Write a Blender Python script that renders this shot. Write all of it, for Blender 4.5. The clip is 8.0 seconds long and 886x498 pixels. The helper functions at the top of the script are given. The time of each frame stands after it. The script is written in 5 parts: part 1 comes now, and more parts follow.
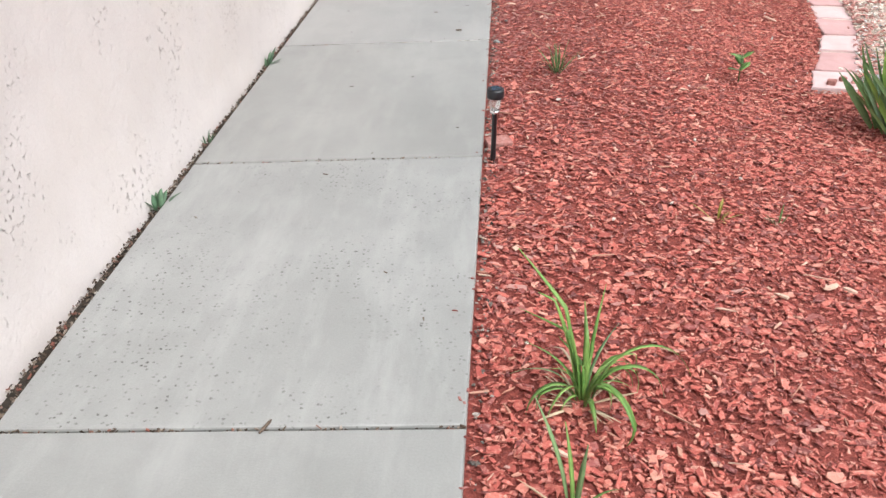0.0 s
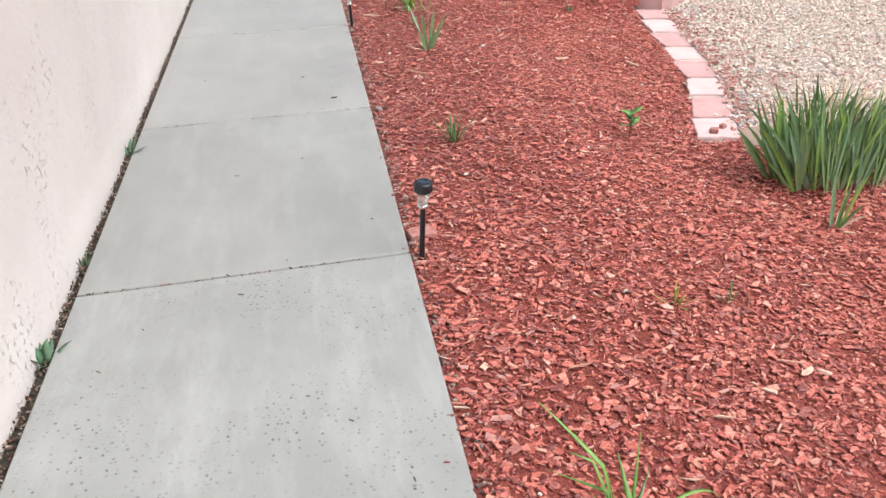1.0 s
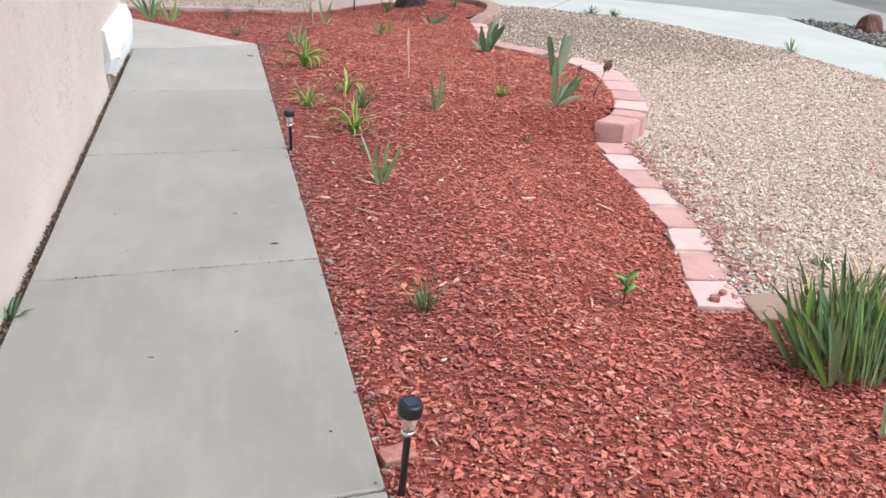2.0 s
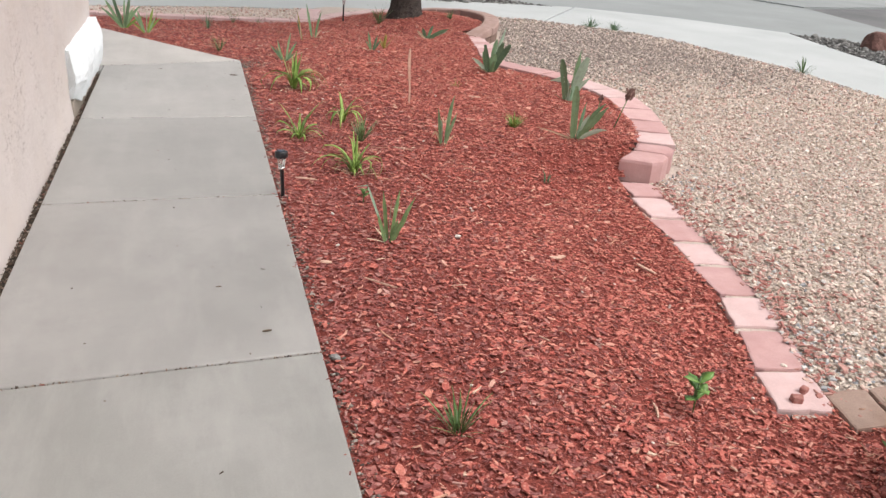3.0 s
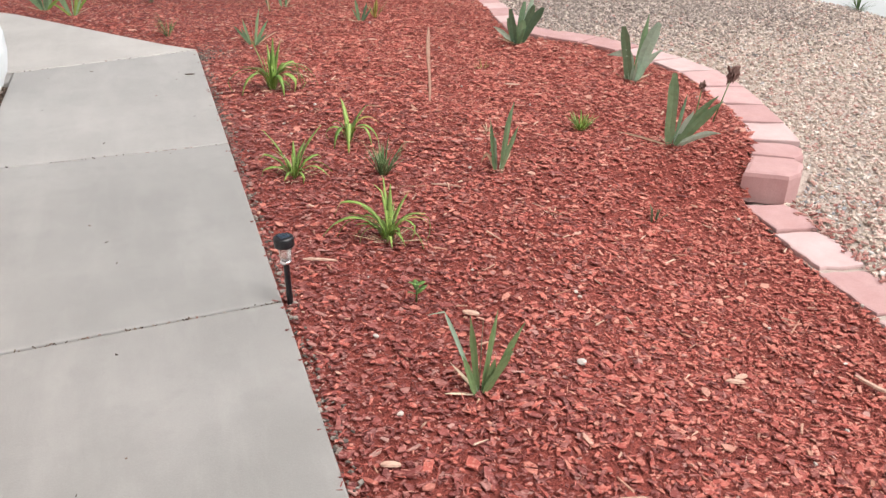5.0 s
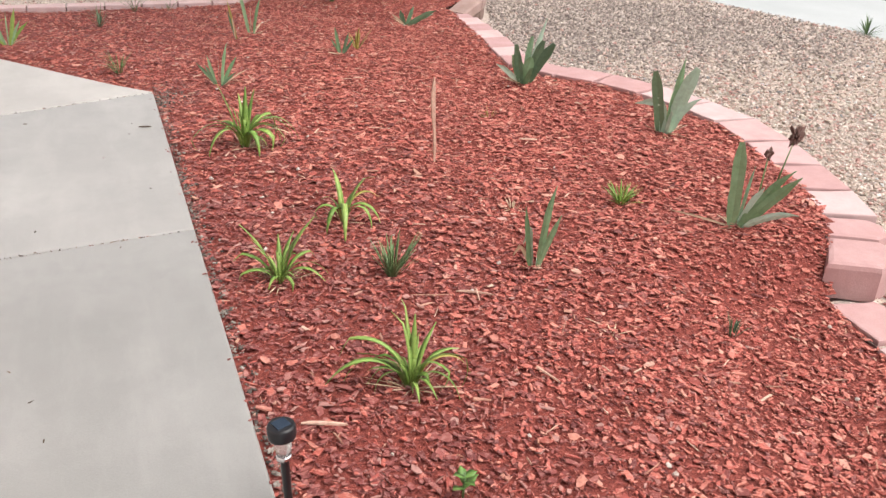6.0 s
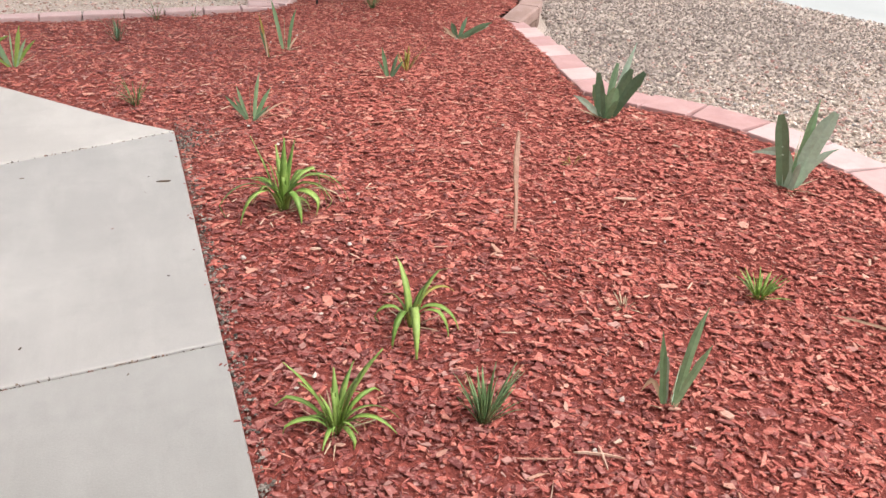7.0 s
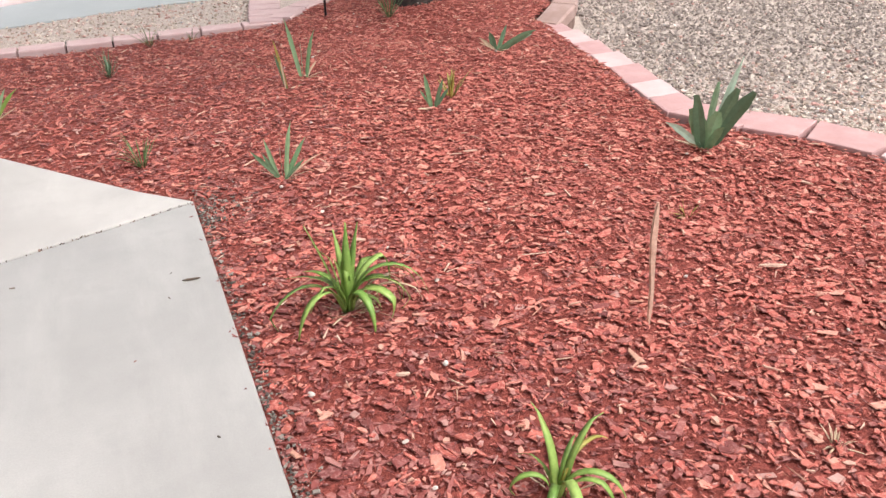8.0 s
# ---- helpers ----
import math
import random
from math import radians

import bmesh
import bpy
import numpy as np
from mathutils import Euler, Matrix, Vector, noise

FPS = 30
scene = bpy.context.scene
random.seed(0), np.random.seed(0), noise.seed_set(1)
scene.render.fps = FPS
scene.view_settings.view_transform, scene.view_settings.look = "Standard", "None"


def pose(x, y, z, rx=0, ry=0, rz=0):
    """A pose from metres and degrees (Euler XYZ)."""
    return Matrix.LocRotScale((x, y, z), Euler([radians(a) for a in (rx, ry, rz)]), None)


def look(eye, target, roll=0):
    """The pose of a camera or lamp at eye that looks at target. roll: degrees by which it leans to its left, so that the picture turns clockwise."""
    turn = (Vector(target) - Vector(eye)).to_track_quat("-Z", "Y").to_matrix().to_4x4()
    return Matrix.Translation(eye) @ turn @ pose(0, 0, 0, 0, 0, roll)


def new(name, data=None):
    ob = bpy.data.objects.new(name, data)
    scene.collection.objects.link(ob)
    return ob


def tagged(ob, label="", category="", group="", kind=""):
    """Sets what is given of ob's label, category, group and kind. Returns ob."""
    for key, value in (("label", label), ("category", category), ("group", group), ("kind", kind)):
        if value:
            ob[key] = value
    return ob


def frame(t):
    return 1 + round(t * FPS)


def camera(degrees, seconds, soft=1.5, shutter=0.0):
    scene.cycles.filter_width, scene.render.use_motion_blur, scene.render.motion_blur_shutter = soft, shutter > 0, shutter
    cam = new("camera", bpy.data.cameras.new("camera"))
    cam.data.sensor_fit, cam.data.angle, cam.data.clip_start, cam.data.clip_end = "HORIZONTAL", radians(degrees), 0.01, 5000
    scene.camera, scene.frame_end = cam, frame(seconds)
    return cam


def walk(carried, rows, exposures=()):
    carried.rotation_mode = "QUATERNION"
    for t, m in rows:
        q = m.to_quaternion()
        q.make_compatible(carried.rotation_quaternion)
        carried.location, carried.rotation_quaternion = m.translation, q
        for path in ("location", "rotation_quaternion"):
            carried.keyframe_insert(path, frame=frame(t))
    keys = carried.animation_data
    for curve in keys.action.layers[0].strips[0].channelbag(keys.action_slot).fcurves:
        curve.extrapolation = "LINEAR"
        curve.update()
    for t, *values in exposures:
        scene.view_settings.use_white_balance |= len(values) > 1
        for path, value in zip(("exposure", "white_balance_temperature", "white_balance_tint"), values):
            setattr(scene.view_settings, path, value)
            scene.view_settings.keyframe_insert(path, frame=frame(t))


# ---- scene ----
cam = camera(55.6, 8.0, 1.5)
PATH = [
    (0, (0.069, 0.181, 1.329), (-0.064, 1.899, 0.314), -1.4),
    (0.3, (-0.081, 0.276, 1.353), (-0.06, 2.006, 0.349), 2.3),
    (0.5, (-0.185, 0.375, 1.383), (-0.027, 2.043, 0.291), 2.7),
    (0.7, (-0.231, 0.398, 1.465), (-0.03, 2.064, 0.376), 0.3),
    (1, (-0.304, 0.59, 1.451), (-0.02, 2.311, 0.472), -0.4),
    (1.2, (-0.299, 0.732, 1.462), (-0.017, 2.494, 0.56), 0.6),
    (1.5, (-0.35, 0.957, 1.473), (-0.035, 2.741, 0.626), 3.0),
    (1.7, (-0.392, 1.14, 1.431), (0.069, 2.922, 0.649), 3.7),
    (2.8, (-0.386, 1.982, 1.47), (0.155, 3.75, 0.706), 4.6),
    (3, (-0.397, 2.138, 1.464), (0.16, 3.9, 0.701), 5.3),
    (3.2, (-0.419, 2.309, 1.456), (0.227, 4.043, 0.697), 5.1),
    (3.5, (-0.403, 2.555, 1.455), (0.412, 4.174, 0.611), 2.9),
    (3.7, (-0.389, 2.699, 1.446), (0.441, 4.316, 0.611), 1.6),
    (4, (-0.346, 2.973, 1.452), (0.371, 4.667, 0.665), 0.8),
    (4.2, (-0.337, 3.165, 1.467), (0.29, 4.903, 0.703), 2.7),
    (5.3, (-0.317, 4.162, 1.366), (0.287, 5.836, 0.455), 2.0),
    (5.5, (-0.286, 4.351, 1.386), (0.261, 6.056, 0.495), 3.4),
    (5.7, (-0.278, 4.503, 1.397), (0.253, 6.222, 0.524), 4.7),
    (6, (-0.26, 4.783, 1.414), (0.442, 6.438, 0.539), 3.2),
    (6.2, (-0.26, 4.969, 1.422), (0.553, 6.584, 0.566), 1.8),
    (6.5, (-0.213, 5.201, 1.43), (0.53, 6.844, 0.565), -0.8),
    (6.8, (-0.185, 5.488, 1.416), (0.465, 7.161, 0.533), 1.3),
    (7, (-0.163, 5.663, 1.44), (0.482, 7.324, 0.533), 2.8),
    (7.2, (-0.191, 5.849, 1.405), (0.481, 7.481, 0.464), 2.5),
    (7.5, (-0.213, 6.121, 1.449), (0.516, 7.685, 0.438), 1.2),
    (7.8, (-0.232, 6.356, 1.449), (0.483, 7.958, 0.489), -0.9),
    (8, (-0.207, 6.571, 1.44), (0.443, 8.212, 0.5), -0.7),
]
walk(cam, [(t, look(eye, target, roll)) for t, eye, target, roll in PATH],
     [(0, 0.61, 6310, 8.8), (1.0, 0.64, 6310, 8.8), (1.5, 0.58, 6320, 9.2), (3.0, 0.30, 6720, 12.4), (3.5, 0.35, 6790, 12.4), (4.0, 0.38, 6760, 12.2), (5.5, 0.48, 6660, 12.4), (6.0, 0.53, 6740, 12.9), (6.5, 0.55, 6700, 12.9), (7.0, 0.57, 6710, 13.0), (8.0, 0.66, 6600, 12.8)])

# ---- light ----
SUN_ELEVATION, SUN_AZIMUTH = 58.0, 130.0
world = bpy.data.worlds.new("overcast_sky")
scene.world = world
world.use_nodes = True
wn, wl = world.node_tree.nodes, world.node_tree.links
sky = wn.new("ShaderNodeTexSky")
sky.sky_type, sky.sun_disc = "NISHITA", False
sky.sun_elevation, sky.sun_rotation = radians(SUN_ELEVATION), radians(SUN_AZIMUTH)
sky.air_density, sky.dust_density = 1.0, 6.0
pale = wn.new("ShaderNodeHueSaturation")
pale.inputs["Saturation"].default_value = 0.18
wl.new(sky.outputs[0], pale.inputs["Color"])
wl.new(pale.outputs[0], wn["Background"].inputs["Color"])
wn["Background"].inputs["Strength"].default_value = 0.15
sun_data = bpy.data.lights.new("sun", "SUN")
sun_data.energy, sun_data.angle, sun_data.color = 1.3, radians(50), (1.0, 0.97, 0.93)
sun = new("sun", sun_data)
az = radians(SUN_AZIMUTH)
sun.matrix_world = look((10 * math.sin(az), 10 * math.cos(az), 10 * math.tan(radians(SUN_ELEVATION))), (0, 0, 0))

# ---- materials ----


def ramp(nodes, stops):
    r = nodes.new("ShaderNodeValToRGB")
    while len(r.color_ramp.elements) < len(stops):
        r.color_ramp.elements.new(0.5)
    for e, (p, c) in zip(r.color_ramp.elements, stops):
        e.position, e.color = p, (*c, 1)
    return r


def noise_node(nodes, links, coord, scale, detail=4, rough=0.6):
    n = nodes.new("ShaderNodeTexNoise")
    n.inputs["Scale"].default_value, n.inputs["Detail"].default_value, n.inputs["Roughness"].default_value = scale, detail, rough
    links.new(coord, n.inputs["Vector"])
    return n


def mixed(nodes, links, kind, factor, a, b):
    m = nodes.new("ShaderNodeMix")
    m.data_type, m.blend_type = "RGBA", kind
    if isinstance(factor, float):
        m.inputs[0].default_value = factor
    else:
        links.new(factor, m.inputs[0])
    for socket, value in ((6, a), (7, b)):
        if isinstance(value, tuple):
            m.inputs[socket].default_value = (*value, 1)
        else:
            links.new(value, m.inputs[socket])
    return m.outputs[2]


def surface(name, stops, rough=0.85, vary="noise", scale=3.0, grain=120.0, grain_amount=0.35, stain=None, bump=0.3, bump_scale=90.0,
            spots=None, specular=0.3, bump_depth=0.004, dabs=None, sweep=None, wear=None):
    """A rough surface: a colour ramp over noise, over pieces or over objects, with fine grain, stains, pits and relief."""
    m = bpy.data.materials.new(name)
    m.use_nodes = True
    nodes, links = m.node_tree.nodes, m.node_tree.links
    b = nodes["Principled BSDF"]
    b.inputs["Roughness"].default_value, b.inputs["Specular IOR Level"].default_value = rough, specular
    geo = nodes.new("ShaderNodeNewGeometry")
    where = geo.outputs["Position"]
    r = ramp(nodes, stops)
    if vary == "island":
        links.new(geo.outputs["Random Per Island"], r.inputs[0])
    elif vary == "object":
        info = nodes.new("ShaderNodeObjectInfo")
        links.new(info.outputs["Random"], r.inputs[0])
    else:
        links.new(noise_node(nodes, links, where, scale).outputs[0], r.inputs[0])
    colour = r.outputs[0]
    fine = noise_node(nodes, links, where, grain, 5, 0.7)
    grey = ramp(nodes, [(0.3, (1 - grain_amount,) * 3), (0.7, (1 + 0.0,) * 3)])
    links.new(fine.outputs[0], grey.inputs[0])
    colour = mixed(nodes, links, "MULTIPLY", 1.0, colour, grey.outputs[0])
    if stain:
        tint, amount, size = stain
        mask = ramp(nodes, [(0.45, (0, 0, 0)), (0.72, (amount,) * 3)])
        links.new(noise_node(nodes, links, where, size, 6, 0.65).outputs[0], mask.inputs[0])
        colour = mixed(nodes, links, "MIX", mask.outputs[0], colour, tint)
    if wear:
        tint, amount, size = wear
        mask = ramp(nodes, [(0.50, (0, 0, 0)), (0.66, (amount,) * 3)])
        links.new(noise_node(nodes, links, where, size, 3, 0.6).outputs[0], mask.inputs[0])
        colour = mixed(nodes, links, "MIX", mask.outputs[0], colour, tint)
    height = noise_node(nodes, links, where, bump_scale, 6, 0.65).outputs[0]
    if spots:
        size, radius, tint = spots
        v = nodes.new("ShaderNodeTexVoronoi")
        v.inputs["Scale"].default_value = size
        warp = noise_node(nodes, links, where, 160, 2)
        bent = nodes.new("ShaderNodeVectorMath")
        bent.operation = "MULTIPLY_ADD"
        bent.inputs[1].default_value = (0.011, 0.011, 0.011)
        links.new(warp.outputs["Color"], bent.inputs[0])
        links.new(where, bent.inputs[2])
        links.new(bent.outputs[0], v.inputs["Vector"])
        dot = ramp(nodes, [(radius * 0.6, (1, 1, 1)), (radius, (0, 0, 0))])
        links.new(v.outputs["Distance"], dot.inputs[0])
        patch = ramp(nodes, [(0.40, (0, 0, 0)), (0.58, (1, 1, 1))])
        links.new(noise_node(nodes, links, where, 1.7, 3).outputs[0], patch.inputs[0])
        some = ramp(nodes, [(0.52, (0, 0, 0)), (0.58, (0.4, 0.4, 0.4)), (0.8, (1, 1, 1))])
        links.new(v.outputs["Color"], some.inputs[0])
        mask = mixed(nodes, links, "MULTIPLY", 1.0, dot.outputs[0], patch.outputs[0])
        mask = mixed(nodes, links, "MULTIPLY", 1.0, mask, some.outputs[0])
        colour = mixed(nodes, links, "MIX", mask, colour, tint)
    if sweep:
        tint, amount = sweep
        stretch = nodes.new("ShaderNodeMapping")
        stretch.inputs["Scale"].default_value = (4.0, 0.9, 1.0)
        links.new(where, stretch.inputs["Vector"])
        mask = ramp(nodes, [(0.48, (0, 0, 0)), (0.75, (amount,) * 3)])
        links.new(noise_node(nodes, links, stretch.outputs[0], 1.6, 5, 0.7).outputs[0], mask.inputs[0])
        colour = mixed(nodes, links, "MIX", mask.outputs[0], colour, tint)
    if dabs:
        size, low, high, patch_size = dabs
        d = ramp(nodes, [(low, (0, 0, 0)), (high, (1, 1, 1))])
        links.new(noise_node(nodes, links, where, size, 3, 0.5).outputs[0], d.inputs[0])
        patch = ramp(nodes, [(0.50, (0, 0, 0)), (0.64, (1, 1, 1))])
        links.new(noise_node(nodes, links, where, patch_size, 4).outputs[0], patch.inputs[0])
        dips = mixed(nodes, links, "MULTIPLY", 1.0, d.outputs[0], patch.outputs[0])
        # the dips' own shade is painted as a darker colour over the relief
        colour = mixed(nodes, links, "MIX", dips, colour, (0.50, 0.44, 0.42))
        mm = nodes.new("ShaderNodeMath")
        mm.operation = "SUBTRACT"
        links.new(height, mm.inputs[0])
        links.new(dips, mm.inputs[1])
        height = mm.outputs[0]
    bm = nodes.new("ShaderNodeBump")
    bm.inputs["Strength"].default_value, bm.inputs["Distance"].default_value = bump, bump_depth
    links.new(height, bm.inputs["Height"])
    links.new(bm.outputs[0], b.inputs["Normal"])
    links.new(colour, b.inputs["Base Color"])
    return m


def plain(name, colour, rough=0.5, metal=0.0, specular=0.5):
    m = bpy.data.materials.new(name)
    m.use_nodes = True
    b = m.node_tree.nodes["Principled BSDF"]
    b.inputs["Base Color"].default_value = (*colour, 1)
    b.inputs["Roughness"].default_value, b.inputs["Metallic"].default_value = rough, metal
    b.inputs["Specular IOR Level"].default_value = specular
    return m


def concrete(name, tone, pits=None, streak=0.25, warm=(1.03, 1.0, 0.95)):
    """Broom-finished path concrete, paler or darker by its tone."""
    c = [tuple(tone * v * k for k in warm) for v in (0.255, 0.292, 0.335, 0.228, 0.40)]
    return surface(name, [(0.3, c[0]), (0.5, c[1]), (0.7, c[2])], 0.42, scale=1.6, grain=180, grain_amount=0.15, stain=(c[3], 0.4, 1.9), bump=0.3, bump_scale=220, specular=0.8,
                   spots=pits, sweep=(c[4], streak), wear=(c[3], 0.35, 7.5))


CONCRETE = concrete("path_concrete", 1.04, None, 0.3, (1.01, 1.0, 0.965))
SMOOTH_CONCRETE = concrete("smooth_path_concrete", 1.0, None, 0.5, (0.99, 1.0, 0.965))
EVEN_CONCRETE = concrete("even_path_concrete", 0.97, None, 0.45, (1.0, 1.0, 0.955))
LIGHT_CONCRETE = concrete("light_path_concrete", 1.06, None, 0.3, (1.0, 1.0, 0.965))
# far slabs: the brighter light past the house is put into these tones
PALE_CONCRETE = concrete("pale_path_concrete", 1.24, None, 0.3, (1.01, 1.0, 0.965))
CORNER_CONCRETE = concrete("bright_corner_concrete", 1.6)
PITTED_CONCRETE = concrete("pitted_path_concrete", 1.03, (70, 0.34, (0.055, 0.052, 0.046)), 0.6, (0.99, 1.0, 0.965))
SIDEWALK = surface("sidewalk_concrete", [(0.3, (0.40, 0.43, 0.435)), (0.7, (0.475, 0.505, 0.51))], 0.9, scale=0.8, grain=90, grain_amount=0.1, bump=0.15)
PINK_CONCRETE = surface("pink_concrete", [(0.3, (0.74, 0.60, 0.60)), (0.7, (0.83, 0.71, 0.70))], 0.9, scale=1.5, grain=90, grain_amount=0.12, bump=0.15)
GUTTER = surface("gutter_concrete", [(0.3, (0.24, 0.262, 0.265)), (0.7, (0.30, 0.325, 0.328))], 0.9, scale=0.5, grain=60, grain_amount=0.12, bump=0.15)
ASPHALT = surface("asphalt", [(0.3, (0.13, 0.135, 0.14)), (0.7, (0.19, 0.195, 0.20))], 0.92, scale=0.7, grain=70, grain_amount=0.3, bump=0.4)
SOIL = surface("soil", [(0.3, (0.10, 0.075, 0.055)), (0.7, (0.20, 0.15, 0.11))], 0.95, scale=6, grain=120, bump=0.8, bump_depth=0.01)
DARK_SOIL = surface("dark_soil", [(0.3, (0.03, 0.025, 0.02)), (0.7, (0.07, 0.055, 0.043))], 0.95, scale=30, grain=120, bump=0.6)
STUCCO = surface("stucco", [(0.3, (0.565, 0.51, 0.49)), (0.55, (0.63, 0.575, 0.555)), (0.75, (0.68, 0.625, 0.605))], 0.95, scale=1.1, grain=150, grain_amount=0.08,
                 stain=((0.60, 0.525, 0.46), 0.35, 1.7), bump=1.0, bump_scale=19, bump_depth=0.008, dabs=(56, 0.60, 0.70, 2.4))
WHITE_PLASTER = surface("white_plaster", [(0.3, (0.72, 0.78, 0.81)), (0.7, (0.80, 0.85, 0.88))], 0.9, scale=8, grain=90, grain_amount=0.08, bump=0.8, bump_scale=40, bump_depth=0.01)
FOOTING = surface("footing", [(0.3, (0.30, 0.26, 0.22)), (0.7, (0.40, 0.35, 0.30))], 0.95, scale=9, bump=0.6)
MULCH_BASE = surface("mulch_soil", [(0.3, (0.17, 0.042, 0.034)), (0.5, (0.27, 0.064, 0.050)), (0.7, (0.38, 0.092, 0.070))], 0.9, scale=75, grain=200, bump=1.0, bump_depth=0.01)
MULCH = surface("red_wood_chip", [(0.0, (0.171, 0.042, 0.036)), (0.10, (0.257, 0.058, 0.048)), (0.16, (0.374, 0.082, 0.064)), (0.38, (0.449, 0.099, 0.076)), (0.62, (0.514, 0.125, 0.094)), (0.80, (0.567, 0.165, 0.125)),
                                  (0.92, (0.642, 0.23, 0.17)), (1.0, (0.690, 0.37, 0.28))], 0.66, vary="island", grain=95, grain_amount=0.28,
                stain=((0.30, 0.080, 0.068), 0.35, 1.6), bump=0.8, bump_scale=170, specular=0.45, bump_depth=0.003, wear=((0.66, 0.33, 0.265), 0.55, 85))
DARK_MULCH = surface("dark_red_chip", [(0.0, (0.15, 0.042, 0.040)), (0.3, (0.23, 0.060, 0.054)), (0.65, (0.32, 0.088, 0.077)), (0.9, (0.40, 0.15, 0.13)), (1.0, (0.52, 0.31, 0.27))], 0.7, vary="island",
                    grain=160, grain_amount=0.3, stain=((0.19, 0.055, 0.052), 0.4, 2.2), bump=0.7, bump_scale=200, bump_depth=0.002, wear=((0.52, 0.28, 0.25), 0.42, 85))
CHIP = surface("large_red_chip", [(0.0, (0.29, 0.066, 0.053)), (0.35, (0.43, 0.10, 0.075)), (0.65, (0.54, 0.165, 0.125)), (0.85, (0.60, 0.25, 0.19)), (1.0, (0.68, 0.41, 0.32))], 0.66, vary="object", grain=110, grain_amount=0.4,
               bump=0.8, bump_scale=140, specular=0.45, bump_depth=0.003, wear=((0.66, 0.33, 0.265), 0.55, 85))
DUSTY_CHIP = surface("dusty_red_chip", [(0.0, (0.34, 0.125, 0.105)), (0.5, (0.47, 0.22, 0.19)), (0.85, (0.56, 0.32, 0.28)), (1.0, (0.64, 0.45, 0.39))], 0.8, vary="island", grain=110, grain_amount=0.3, bump=0.5)
TAN_CHIP = surface("bare_wood", [(0.0, (0.50, 0.24, 0.17)), (0.6, (0.62, 0.37, 0.28)), (1.0, (0.72, 0.54, 0.42))], 0.8, vary="island", grain=150, bump=0.5)
GRAVEL_BASE = surface("gravel_sand", [(0.3, (0.54, 0.455, 0.40)), (0.7, (0.66, 0.57, 0.505))], 0.95, scale=20, grain=140, bump=1.0, bump_depth=0.012, bump_scale=60)
PEBBLE = surface("pebble", [(0.0, (0.25, 0.20, 0.165)), (0.12, (0.42, 0.34, 0.275)), (0.28, (0.58, 0.475, 0.40)), (0.45, (0.76, 0.66, 0.58)), (0.58, (0.70, 0.53, 0.47)), (0.68, (0.50, 0.455, 0.37)),
                            (0.78, (0.62, 0.56, 0.48)), (0.90, (0.74, 0.64, 0.56)), (1.0, (0.86, 0.81, 0.76))], 0.8, vary="island", grain=110, grain_amount=0.2,
                 stain=((0.66, 0.53, 0.47), 0.25, 0.9), bump=0.3)
STONE = surface("loose_stone", [(0.0, (0.46, 0.39, 0.335)), (0.3, (0.62, 0.53, 0.455)), (0.55, (0.74, 0.645, 0.57)), (0.7, (0.62, 0.40, 0.35)), (0.82, (0.52, 0.52, 0.51)), (1.0, (0.83, 0.79, 0.74))], 0.8, vary="object", grain=110, grain_amount=0.25, bump=0.3)
ROSY_PEBBLE = surface("rosy_pebble", [(0.0, (0.44, 0.24, 0.21)), (0.4, (0.55, 0.33, 0.29)), (0.75, (0.64, 0.43, 0.38)), (1.0, (0.70, 0.54, 0.48))], 0.8, vary="island", grain=110, grain_amount=0.25, bump=0.3)
BLUE_PEBBLE = surface("blue_grey_pebble", [(0.0, (0.22, 0.23, 0.24)), (0.4, (0.38, 0.40, 0.42)), (0.75, (0.54, 0.55, 0.56)), (1.0, (0.78, 0.78, 0.76))], 0.75, vary="island", grain=110, grain_amount=0.25, bump=0.3)
# darker stones: the shade round the tree is mixed into their colour
SHADED_PEBBLE = surface("shaded_pebble", [(0.0, (0.22, 0.185, 0.17)), (0.4, (0.30, 0.255, 0.23)), (0.8, (0.37, 0.315, 0.285)), (1.0, (0.55, 0.48, 0.44))], 0.85, vary="island", grain=110, grain_amount=0.2, bump=0.3)
GREY_PEBBLE = surface("grey_pebble", [(0.0, (0.06, 0.05, 0.045)), (0.6, (0.19, 0.16, 0.14)), (1.0, (0.42, 0.38, 0.34))], 0.8, vary="island", grain=110, bump=0.3)
LAVA = surface("lava_gravel", [(0.0, (0.06, 0.06, 0.06)), (0.7, (0.17, 0.17, 0.165)), (1.0, (0.45, 0.45, 0.44))], 0.9, vary="island", grain=60, bump=0.5)
PALE_BLOCK = surface("pale_pink_block", [(0.3, (0.56, 0.40, 0.392)), (0.7, (0.66, 0.505, 0.498))], 0.9, scale=7, grain=160, grain_amount=0.14, bump=0.35, stain=((0.58, 0.37, 0.36), 0.4, 9))
RED_BLOCK = surface("brick_red_block", [(0.3, (0.47, 0.283, 0.277)), (0.7, (0.56, 0.363, 0.356))], 0.9, scale=7, grain=160, grain_amount=0.16, bump=0.35, stain=((0.42, 0.225, 0.21), 0.35, 9))
BRICK = surface("broken_brick", [(0.3, (0.30, 0.115, 0.10)), (0.7, (0.42, 0.19, 0.165))], 0.92, scale=18, grain=120, grain_amount=0.3, bump=0.7, stain=((0.50, 0.33, 0.29), 0.5, 30))
ROSY_BLOCK = surface("rosy_block", [(0.3, (0.53, 0.335, 0.328)), (0.7, (0.63, 0.43, 0.42))], 0.9, scale=7, grain=160, grain_amount=0.15, bump=0.35, stain=((0.50, 0.30, 0.29), 0.35, 9))
